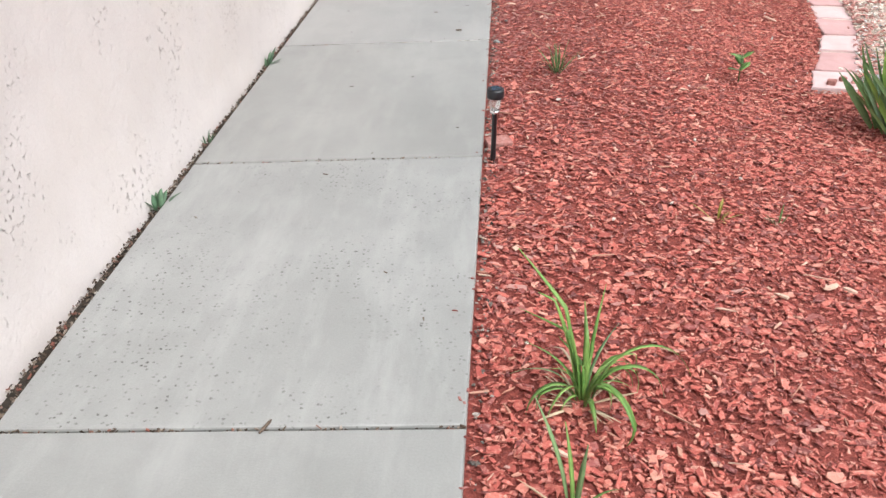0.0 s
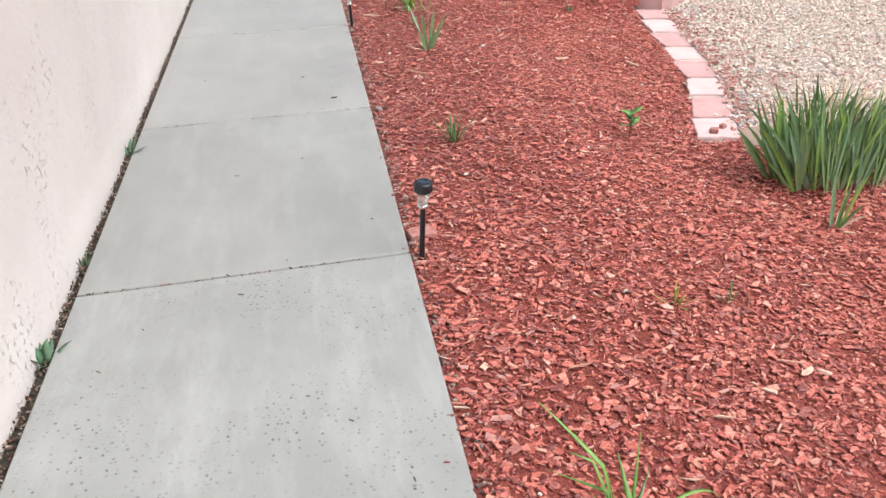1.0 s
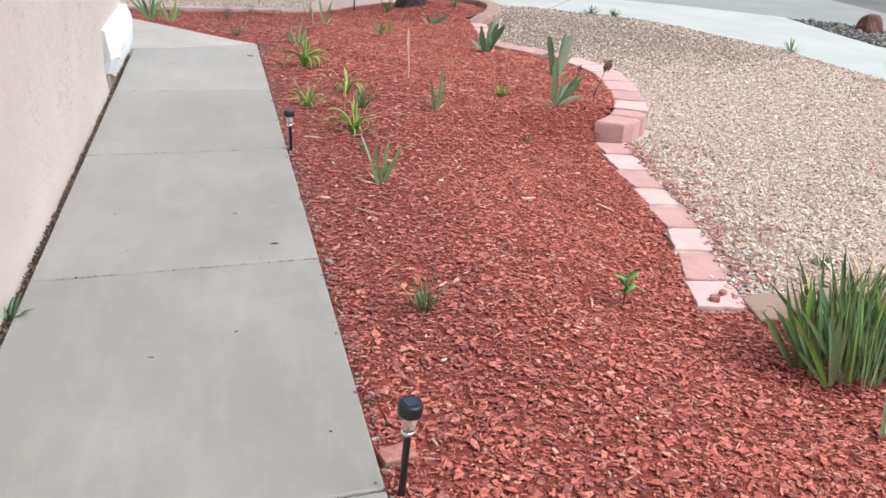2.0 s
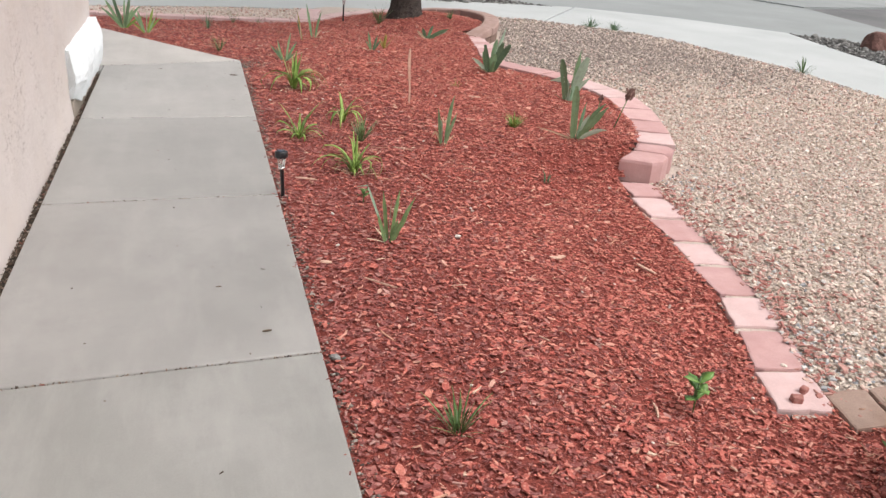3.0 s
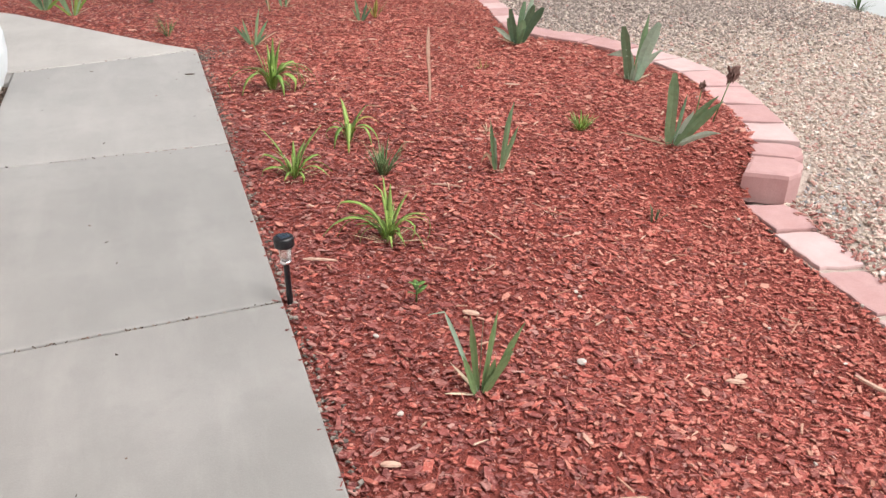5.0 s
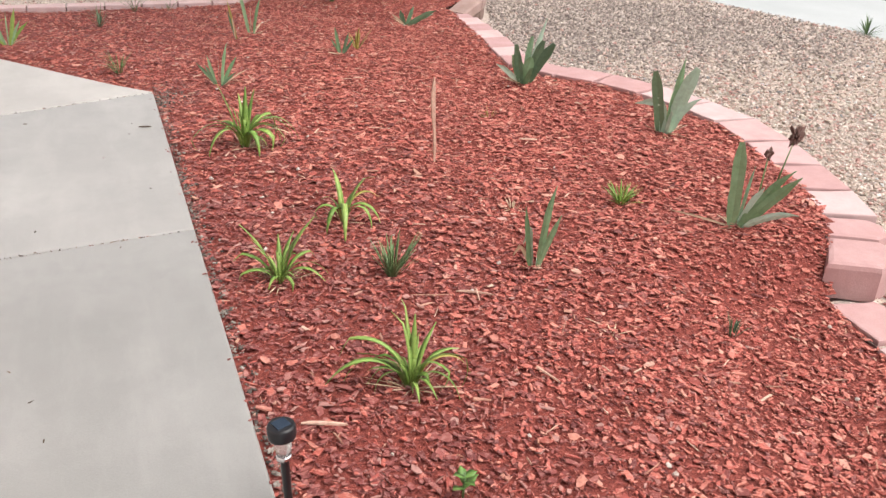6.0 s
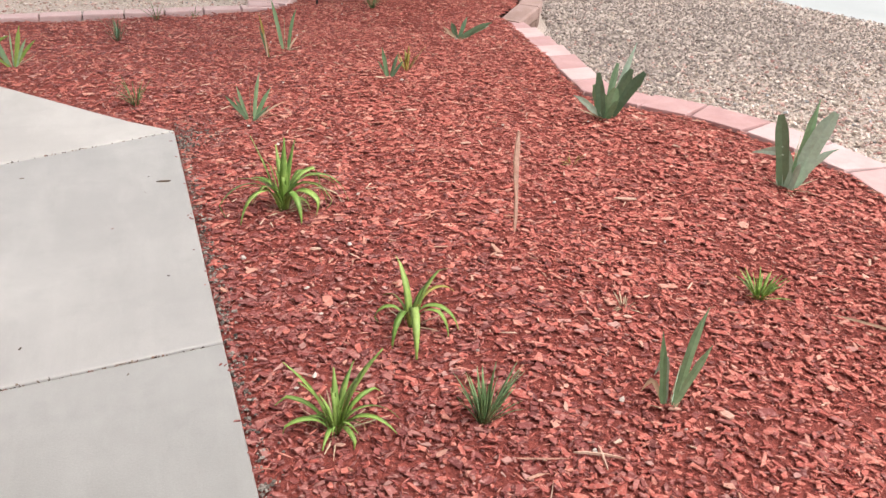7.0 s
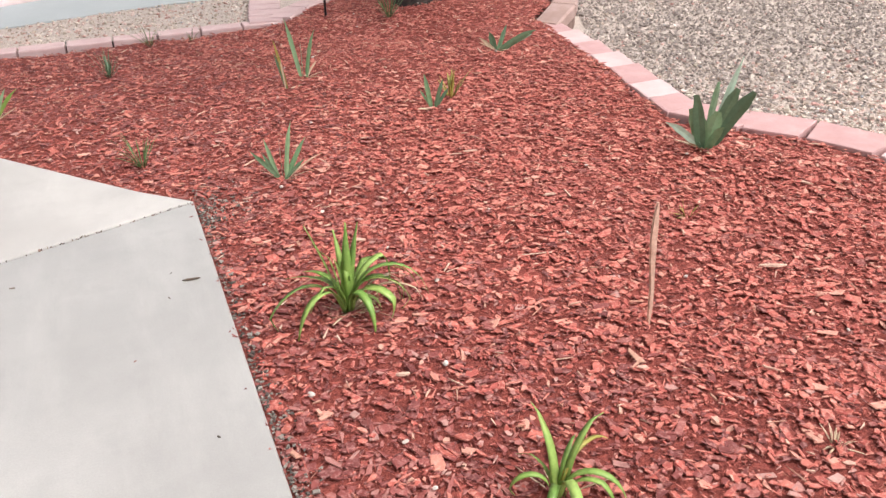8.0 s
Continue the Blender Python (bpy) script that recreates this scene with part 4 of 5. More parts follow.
daylily(0.235, 7.41, -12, [(182, 0.26, 0.017, 22, 16), (172, 0.21, 0.014, 36, 48), (10, 0.27, 0.024, 20, 18), (2, 0.22, 0.020, 40, 88), (-20, 0.20, 0.018, 46, 78), (-62, 0.15, 0.016, 45, 80), (196, 0.18, 0.016, 54, 58),
                           (92, 0.17, 0.018, 10, 30), (62, 0.19, 0.020, 15, 42), (150, 0.17, 0.016, 20, 44), (-110, 0.14, 0.014, 42, 70), (30, 0.18, 0.014, 30, 60)], 10, 14, 0.9)
daylily(0.59, 7.86, -19, [(112, 0.24, 0.027, 5, 44), (40, 0.25, 0.020, 16, 45), (178, 0.19, 0.015, 8, 150), (-84, 0.34, 0.026, 14, 142), (-112, 0.25, 0.022, 20, 132), (-14, 0.25, 0.019, 24, 122), (-30, 0.24, 0.019, 30, 108),
                          (60, 0.17, 0.016, 16, 58), (140, 0.16, 0.015, 18, 70), (40, 0.26, 0.012, 26, 96, YELLOW)], 5, 15, 0.0)
daylily(0.36, 8.84, -9, [(178, 0.34, 0.030, 15, 6), (170, 0.26, 0.024, 22, 66), (-155, 0.42, 0.028, 34, 104), (-135, 0.34, 0.024, 28, 120), (75, 0.30, 0.034, 3, 10), (60, 0.29, 0.030, 6, 22), (48, 0.30, 0.024, 12, 80), (30, 0.36, 0.022, 16, 108),
                         (0, 0.42, 0.020, 18, 128), (14, 0.38, 0.018, 20, 122), (-20, 0.36, 0.026, 18, 134), (-40, 0.32, 0.030, 14, 140), (-70, 0.30, 0.026, 16, 146), (100, 0.27, 0.026, 6, 30), (140, 0.24, 0.020, 12, 90),
                         (5, 0.32, 0.010, 46, 80, DRY), (-15, 0.30, 0.009, 52, 60, DRY), (20, 0.28, 0.010, 54, 60, DRY)], 30, 16, 1.0)
tuft(0.62, 7.31, 0.16, 40, 17, CLUMP, "dark green grassy plant in red mulch", 0.55, 0.008)
# irises in the bed
iris(1.14, 7.21, -40, [(8, 0.34, 0.024, 2, 16), (180, 0.24, 0.019, 8, 2), (0, 0.24, 0.021, 16, 4), (150, 0.24, 0.020, 8, 6, IRIS_PALE, 0.55, 150), (190, 0.15, 0.014, 26, 30, DRY, 0.6, 110), (80, 0.14, 0.018, 8, 0, IRIS_PALE)], 2, 21)
iris(0.45, 5.66, -16, [(182, 0.34, 0.011, 20, 6, IRIS_PALE, 0.82, 75), (172, 0.25, 0.018, 7, 2), (30, 0.26, 0.020, 7, 2), (0, 0.25, 0.018, 19, 8), (-6, 0.17, 0.022, 24, 8), (90, 0.22, 0.018, 4, 0, IRIS_DARK), (200, 0.15, 0.018, 16, 10), (0, 0.12, 0.020, 10, 0)], 3, 22, CLUMP)
iris(2.09, 7.25, -48, [(180, 0.36, 0.052, 3, 3), (65, 0.26, 0.030, 9, 2, IRIS_DARK), (2, 0.33, 0.034, 24, 26), (0, 0.33, 0.042, 34, 8), (0, 0.20, 0.040, 17, 4, IRIS_PALE), (-12, 0.25, 0.028, 50, 46, IRIS_PALE), (178, 0.18, 0.036, 10, 2, IRIS_PALE),
                       (200, 0.27, 0.010, 76, 12, DRY), (10, 0.20, 0.016, 58, 12, DRY)], 5, 23)
iris(2.52, 8.38, -45, [(180, 0.34, 0.056, 12, 4, IRIS_DARK), (182, 0.31, 0.042, 9, 14, IRIS_PALE, 0.52, 88), (20, 0.42, 0.036, 5, 0), (0, 0.39, 0.072, 12, 14, IRIS_PALE), (2, 0.27, 0.036, 22, 50, IRIS_PALE), (178, 0.18, 0.062, 7, 0, IRIS_PALE),
                       (0, 0.23, 0.070, 15, 0), (-60, 0.15, 0.050, 14, 20, IRIS_PALE), (90, 0.24, 0.046, 12, 6)], 12, 24)
iris(2.19, 9.43, -40, [(0, 0.32, 0.056, 28, 8, IRIS_DARK), (180, 0.25, 0.050, 10, 4, IRIS_DARK), (60, 0.30, 0.056, 8, 2, IRIS_DARK), (4, 0.30, 0.052, 17, 4, IRIS_DARK), (12, 0.43, 0.030, 13, 2, IRIS_PALE), (184, 0.20, 0.034, 48, 34, IRIS_PALE),
                       (178, 0.19, 0.050, 18, 8), (0, 0.18, 0.060, 10, 0), (176, 0.15, 0.052, 6, 0), (-40, 0.16, 0.040, 26, 30)], 14, 25)
iris(0.40, 10.00, -10, [(180, 0.19, 0.019, 38, 6, IRIS_DARK), (178, 0.20, 0.018, 14, 2), (0, 0.27, 0.019, 6, 12), (2, 0.21, 0.021, 26, 8), (0, 0.13, 0.016, 44, 12, IRIS_DARK), (95, 0.18, 0.018, 6, 4, IRIS_DARK), (180, 0.15, 0.016, 24, 4, IRIS_DARK), (10, 0.20, 0.008, 52, 30, DRY)], 3, 26)
iris(0.873, 11.585, -12, [(180, 0.37, 0.026, 10, 4), (0, 0.30, 0.022, 8, 20), (90, 0.22, 0.028, 4, 2), (20, 0.12, 0.014, 30, 30, DRY)], 2, 27)
iris(0.73, 11.36, -12, [(180, 0.30, 0.014, 10, 4, YELLOW), (176, 0.22, 0.016, 14, 2, IRIS_DARK), (170, 0.20, 0.010, 5, 4, DRY)], 1, 28)
iris(2.13, 11.47, -25, [(0, 0.27, 0.042, 54, 22, IRIS_DARK), (4, 0.24, 0.026, 60, 14, IRIS_PALE), (180, 0.13, 0.040, 18, 4, IRIS_DARK), (40, 0.17, 0.040, 22, 6, IRIS_DARK), (184, 0.14, 0.020, 46, 20, DRY)], 3, 29)
iris(1.32, 10.54, -18, [(178, 0.19, 0.024, 10, 4), (0, 0.16, 0.022, 14, 4, IRIS_DARK), (4, 0.13, 0.018, 32, 8, IRIS_DARK), (176, 0.12, 0.014, 30, 10)], 1, 30)
tuft(1.47, 10.66, 0.16, 12, 31, YELLOW, "yellowing grassy plant in red mulch", 0.5, 0.014)
iris(-1.11, 11.88, 0, [(180, 0.40, 0.032, 14, 3, IRIS_DARK), (0, 0.36, 0.032, 10, 4, IRIS_DARK), (176, 0.36, 0.030, 27, 6), (182, 0.30, 0.026, 40, 18), (60, 0.34, 0.030, 4, 2), (2, 0.30, 0.028, 30, 20), (0, 0.24, 0.030, 22, 14), (178, 0.20, 0.028, 10, 2), (4, 0.24, 0.022, 46, 40, LILY)], 3, 32)
iris(-0.86, 11.47, 0, [(0, 0.27, 0.026, 12, 4, LILY), (180, 0.25, 0.024, 14, 8), (70, 0.23, 0.024, 5, 2), (2, 0.22, 0.020, 34, 24, LILY), (178, 0.26, 0.022, 27, 14), (0, 0.20, 0.018, 22, 14), (182, 0.18, 0.016, 42, 34, LILY)], 3, 33)
iris(-1.85, 12.5, 0, [(180, 0.30, 0.034, 12, 3), (0, 0.29, 0.034, 10, 4, IRIS_DARK), (2, 0.26, 0.034, 24, 16)], 2, 34)


def iris_clump(x, y, z):
    """Many fans crowded together, leaning outward, with dry leaves between."""
    r = random.Random(40)
    plant = thing("iris_clump", x, y, z, "large crowded clump of green iris leaves with withered leaves", "plant", "irises")
    for fan in range(34):
        a, d = fan * 2.4, 0.24 * math.sqrt((fan + 0.3) / 34)
        rx, ry, facing = d * math.cos(a) * 1.15, d * math.sin(a) * 0.7, r.uniform(-0.8, 0.8)
        push = 17 * rx / 0.2
        for tilt in (-19, -10, -3, 4, 11, 20):
            t = tilt + push + r.uniform(-5, 5)
            part("leaf", blade_bm(r.uniform(0.26, 0.44), r.uniform(0.011, 0.021), radians(abs(t)), r.uniform(-0.15, 0.6), facing + (0 if t >= 0 else math.pi), 0.1,
                                  (rx + tilt * 0.0011, ry + r.uniform(-0.012, 0.012)), 8, 0.05, 0.25, (0.7, r.uniform(0.5, 1.4)) if r.random() < 0.15 else None, r.uniform(-0.5, 0.5), True),
                 r.choice((CLUMP, CLUMP, CLUMP, WEED, IRIS_DARK, LILY)), plant)
    for i in range(46):
        a, d = r.uniform(0.15, 2.9), 0.22 * math.sqrt(r.random())
        part("dry_leaf", blade_bm(r.uniform(0.28, 0.46), r.uniform(0.009, 0.018), r.uniform(0.02, 0.35), r.uniform(0.2, 0.9), a, 0.3, (d * math.cos(a), d * math.sin(a)), 8, 0.1, 0.3, (0.6, r.uniform(0.3, 1.0)), r.uniform(-1, 1)), DRY, plant, "withered straw-coloured leaf", True)


iris_clump(1.95, 3.68, -0.115)
iris(1.74, 3.28, -30, [(60, 0.30, 0.017, 3, 10, LILY), (0, 0.27, 0.014, 10, 12, LILY), (180, 0.24, 0.016, 6, 6), (30, 0.22, 0.013, 4, 4, CLUMP), (0, 0.16, 0.012, 24, 30, CLUMP), (10, 0.12, 0.010, 40, 50, DRY)], 4, 41)
# weeds and seedlings
sprout(1.235, 4.26, 0.165, 42)
sprout(0.43, 6.20, 0.09, 43)
tuft(0.34, 4.15, 0.14, 30, 44, WEED, "grassy green weed in red mulch", 0.9, 0.006)
tuft(1.78, 7.63, 0.10, 40, 45, LILY, "small bright green weed in red mulch", 0.8, 0.009)
tuft(1.68, 6.72, 0.08, 12, 46, IRIS_DARK)
tuft(-0.235, 12.34, 0.18, 24, 47, IRIS_DARK)
tuft(-0.16, 10.38, 0.17, 24, 48, WEED, "olive green weed in red mulch", 0.8)
tuft(0.09, 13.3, 0.20, 14, 49, WEED, "grassy weed beside the edging blocks", 0.8)
tuft(0.40, 13.36, 0.10, 7, 50, WEED)
tuft(1.74, 8.93, 0.06, 9, 51, YELLOW, "tiny withering weed in red mulch", 1.0)
tuft(0.79, 2.69, 0.08, 9, 52, YELLOW, "withered thin weed in red mulch", 0.8)
tuft(1.01, 2.74, 0.06, 6, 53, WEED)
tuft(-1.12, 4.27, 0.085, 9, 54, IRIS_DARK, "dull green broad-leaved weed in the gap between wall and path", 1.1, 0.026, -0.02)
tuft(-1.12, 2.71, 0.075, 9, 55, IRIS_DARK, "dull green broad-leaved weed in the gap between wall and path", 0.9, 0.022, -0.02)
tuft(-1.125, 3.28, 0.07, 8, 56, IRIS_DARK, "dark weed in the gap between wall and path", 0.7, 0.008, -0.02)
tuft(1.88, 12.92, 0.24, 30, 57, WEED, "long grassy tuft at the foot of the tree", 0.8, 0.007)
tuft(2.8, 12.85, 0.14, 16, 58, WEED, "green weed at the foot of the tree", 0.8, 0.009)
tuft(7.06, 11.25, 0.19, 50, 59, WEED, "low bushy weed at the sidewalk's edge", 1.6, 0.012, -0.165)
sprout(6.95, 9.3, 0.28, 63, -0.165)
tuft(5.48, 14.28, 0.19, 50, 60, IRIS_DARK, "low green weed at the sidewalk's edge", 1.1, 0.012, -0.165)
tuft(5.80, 14.10, 0.18, 46, 61, IRIS_DARK, "low green weed at the sidewalk's edge", 1.1, 0.010, -0.165)
tuft(2.48, 4.60, 0.09, 26, 62, WEED, "small green weed in the gravel", 1.1, 0.008, -0.13)
tuft(1.29, 7.71, 0.05, 16, 64, DRY, "flattened withered weed on the red mulch", 1.5, 0.005)
tuft(1.20, 6.75, 0.045, 12, 65, DRY, "flattened withered weed on the red mulch", 1.5, 0.005)


def dead_flower(x, y, tall, lean, turn, head=0.02):
    plant = thing("flower_stalk", x, y, ground_at(x, y) - 0.005, "dry brown stalk with a withered dark flower head", "plant")
    plant.matrix_basis = pose(x, y, ground_at(x, y) - 0.005, 0, lean, turn)
    part("stalk", lathe([(0.004, 0.0), (0.003, tall)], 8), WEED, plant, "", True)
    bm = bmesh.new()
    bmesh.ops.create_icosphere(bm, subdivisions=3, radius=head)
    for v in bm.verts:
        v.co = Vector((v.co.x, v.co.y * 0.7, v.co.z * 1.2)) * (1 + 1.5 * noise.noise(v.co * 110)) + Vector((0, 0, tall))
    part("flower_head", bm, plain("withered_flower", (0.17, 0.10, 0.085), 0.9), plant, "shrivelled dark brown flower head")


dead_flower(2.50, 7.50, 0.27, 28, 25, 0.028)
dead_flower(2.24, 7.32, 0.26, 16, 40, 0.016)


def wooden_stake(x, y):
    """A thin weathered lath, pushed in upright, wider and split at the top."""
    bm = bmesh.new()
    rows = []
    for z, w in ((-0.06, 0.004), (0.0, 0.004), (0.06, 0.007), (0.14, 0.006), (0.22, 0.009), (0.30, 0.011), (0.36, 0.009), (0.395, 0.005), (0.415, 0.002)):
        cx = -0.022 * z / 0.4 + 0.004 * math.sin(z * 17)
        rows.append([bm.verts.new((cx + sx * w, sy * 0.004, z)) for sx, sy in ((-1, -1), (1, -1), (1, 1), (-1, 1))])
    for a, b in zip(rows, rows[1:]):
        for j in range(4):
            bm.faces.new((a[j], a[(j + 1) % 4], b[(j + 1) % 4], b[j]))
    bm.faces.new(rows[-1])
    bm.faces.new(rows[0][::-1])
    ob = new("wooden_stake", mesh_from_bm("wooden_stake", bm, STAKE_WOOD))
    ob.matrix_basis = pose(x, y, ground_at(x, y), 0, 0, 8)
    tagged(ob, "thin pale weathered wooden stake stuck upright in the mulch", "stake")


wooden_stake(1.19, 8.375)


def tree(x, y, z):
    """A rough dark trunk with flared roots, a few limbs and an open crown."""
    base = thing("tree", x, y, z, "tree with a rough dark grey trunk standing in red mulch", "tree")
    r = random.Random(5)
    bm = bmesh.new()
    sides, rows = 28, []
    for k in range(24):
        h = -0.1 + 2.9 * k / 23
        rad = 0.185 - 0.02 * h + 0.075 * math.exp(-max(h, 0) * 9)
        row = []
        for i in range(sides):
            a = 2 * math.pi * i / sides
            n = 1 + 0.10 * noise.noise((math.cos(a) * 3, math.sin(a) * 3, h * 0.7)) + 0.06 * abs(noise.noise((a * 4, h * 2.0, 2)))
            row.append(bm.verts.new((rad * n * math.cos(a) + 0.03 * h, rad * n * math.sin(a), h)))
        rows.append(row)
    for a, b in zip(rows, rows[1:]):
        for i in range(sides):
            bm.faces.new((a[i], a[(i + 1) % sides], b[(i + 1) % sides], b[i]))
    bm.faces.new(rows[-1])
    part("trunk", bm, BARK, base, "", True)
    tips = []
    for i in range(6):
        a = i * 1.05 + r.uniform(-0.2, 0.2)
        bm = bmesh.new()
        rows, p, up = [], Vector((0.08, 0, 2.45 + 0.05 * i)), 0.9
        for k in range(8):
            rad = 0.085 * (1 - k / 9)
            rows.append([bm.verts.new(p + Vector((rad * math.cos(b), rad * math.sin(b), 0))) for b in (2 * math.pi * j / 8 for j in range(8))])
            p = p + Vector((math.cos(a) * 0.27, math.sin(a) * 0.27, 0.24 * up))
            a += r.uniform(-0.2, 0.2)
            up *= 0.97
        tips.append(p)
        for u, w in zip(rows, rows[1:]):
            for j in range(8):
                bm.faces.new((u[j], u[(j + 1) % 8], w[(j + 1) % 8], w[j]))
        part("limb", bm, BARK, base, "", True)
    n = 15000
    centre = np.array([tuple(t) for t in tips])[rng.integers(0, 6, n)]
    p = centre + rng.normal(0, 1, (n, 3)) * np.array([0.85, 0.85, 0.45])
    quad = np.array([(-.5, 0, 0), (0, -.22, .05), (.5, 0, 0), (0, .22, .05)])
    v = turned(np.repeat(quad[None], n, 0) * rng.uniform(0.07, 0.13, (n, 1, 1)), rng.uniform(0, 6.3, n), rng.normal(0, 0.7, n), rng.normal(0, 0.7, n)) + p[:, None, :]
    crown = from_arrays("crown", v.reshape(-1, 3), np.arange(4 * n).reshape(-1, 4), LEAF, "open crown of small dark green leaves")
    crown.parent = base


tree(2.27, 13.18, -0.03)


def rock(x, y, z, size, material, label, seed):
    bm = bmesh.new()
    bmesh.ops.create_icosphere(bm, subdivisions=3, radius=1.0)
    off = Vector((seed * 3.7, seed * 1.3, 0))
    for v in bm.verts:
        n = 1 + 0.28 * noise.noise(v.co * 1.1 + off) + 0.10 * noise.noise(v.co * 3.1 + off)
        v.co = Vector((v.co.x * size[0] * n, v.co.y * size[1] * n, max(-0.25, v.co.z) * size[2] * n))
    ob = new("rock", mesh_from_bm("rock", bm, material))
    ob.matrix_basis = pose(x, y, z, 0, 0, seed * 40)
    tagged(ob, label, "rock", "rocks beside the street")


rock(10.4, 13.75, -0.16, (0.26, 0.22, 0.24), ROCK, "dark red lava boulder in the planting strip", 1)
rock(2.62, 17.1, -0.15, (0.32, 0.26, 0.34), ROCK, "dark red lava boulder across the sidewalk", 2)
rock(4.4, 17.6, -0.15, (0.30, 0.26, 0.30), GREY_ROCK, "dark grey boulder across the sidewalk", 3)
for k in range(9):
    rock(1.7 + 0.32 * k, 17.05 + 0.12 * math.sin(k * 2.3), -0.16, (0.13, 0.10, 0.09), GREY_ROCK, "grey stone in the planting strip across the sidewalk", 4 + k)
for k in range(7):
    rock(9.95 + 0.22 * math.sin(k * 1.9) + 0.03 * k, 14.7 - 0.42 * k, -0.16, (0.07, 0.06, 0.05), GREY_ROCK, "grey stone in the planting strip beside the driveway", 20 + k)

# ---- path slabs ----
path = tagged(new("path"), "concrete garden path of broom-finished slabs along the house", "path", "", "structure")
JOINTS = [(-3.0, -3.0), (-1.50, -1.52), (0.10, 0.06), (1.633, 1.571), (3.14, 3.045), (4.66, 4.54), (6.293, 6.172), (7.89, 7.765)]
G = 0.0048
for k, ((r0, l0), (r1, l1)) in enumerate(zip(JOINTS, JOINTS[1:])):
    sheet("slab", [(-1.10, l0 + G), (0.0, r0 + G), (0.0, r1 - G), (-1.10, l1 - G)], 0.0, SMOOTH_CONCRETE if k < 3 else PITTED_CONCRETE if k == 3 else EVEN_CONCRETE if k == 4 else CONCRETE if k < 6 else LIGHT_CONCRETE, "", 0.11, "", path, 0.007)
sheet("slab", [(-1.10, 7.765 + G), (0.0, 7.89 + G), (0.0, 9.875 - 0.010), (-1.10, 9.47 - 0.010)], 0.0, PALE_CONCRETE, "", 0.11, "", path, 0.007)
sheet("slab", [(-1.10, 9.47 + G), (0.0, 9.875 + G), (-0.20, 10.07), (-0.4, 10.30), (-0.85, 10.83), (-1.25, 11.30), (-1.45, 11.47), (-1.8, 11.55), (-4.0, 11.6), (-4.0, 9.36)], 0.0, CORNER_CONCRETE, "", 0.11, "", path, 0.007)
sheet("slab", [(-4.0, 9.24), (-1.10 - 0.008, 9.24), (-1.10 - 0.008, 9.47 - 0.02), (-4.0, 9.36 - 0.02)], 0.0, CONCRETE, "", 0.11, "", path, 0.007)
sheet("joint_soil", [(-1.20, -3.2), (-0.03, -3.2), (-0.03, 9.8), (-1.0, 10.6), (-3.9, 10.6), (-3.9, 8.5), (-1.20, 8.5)], -0.03, DARK_SOIL, "dark soil in the joints and along the wall", 0.06)

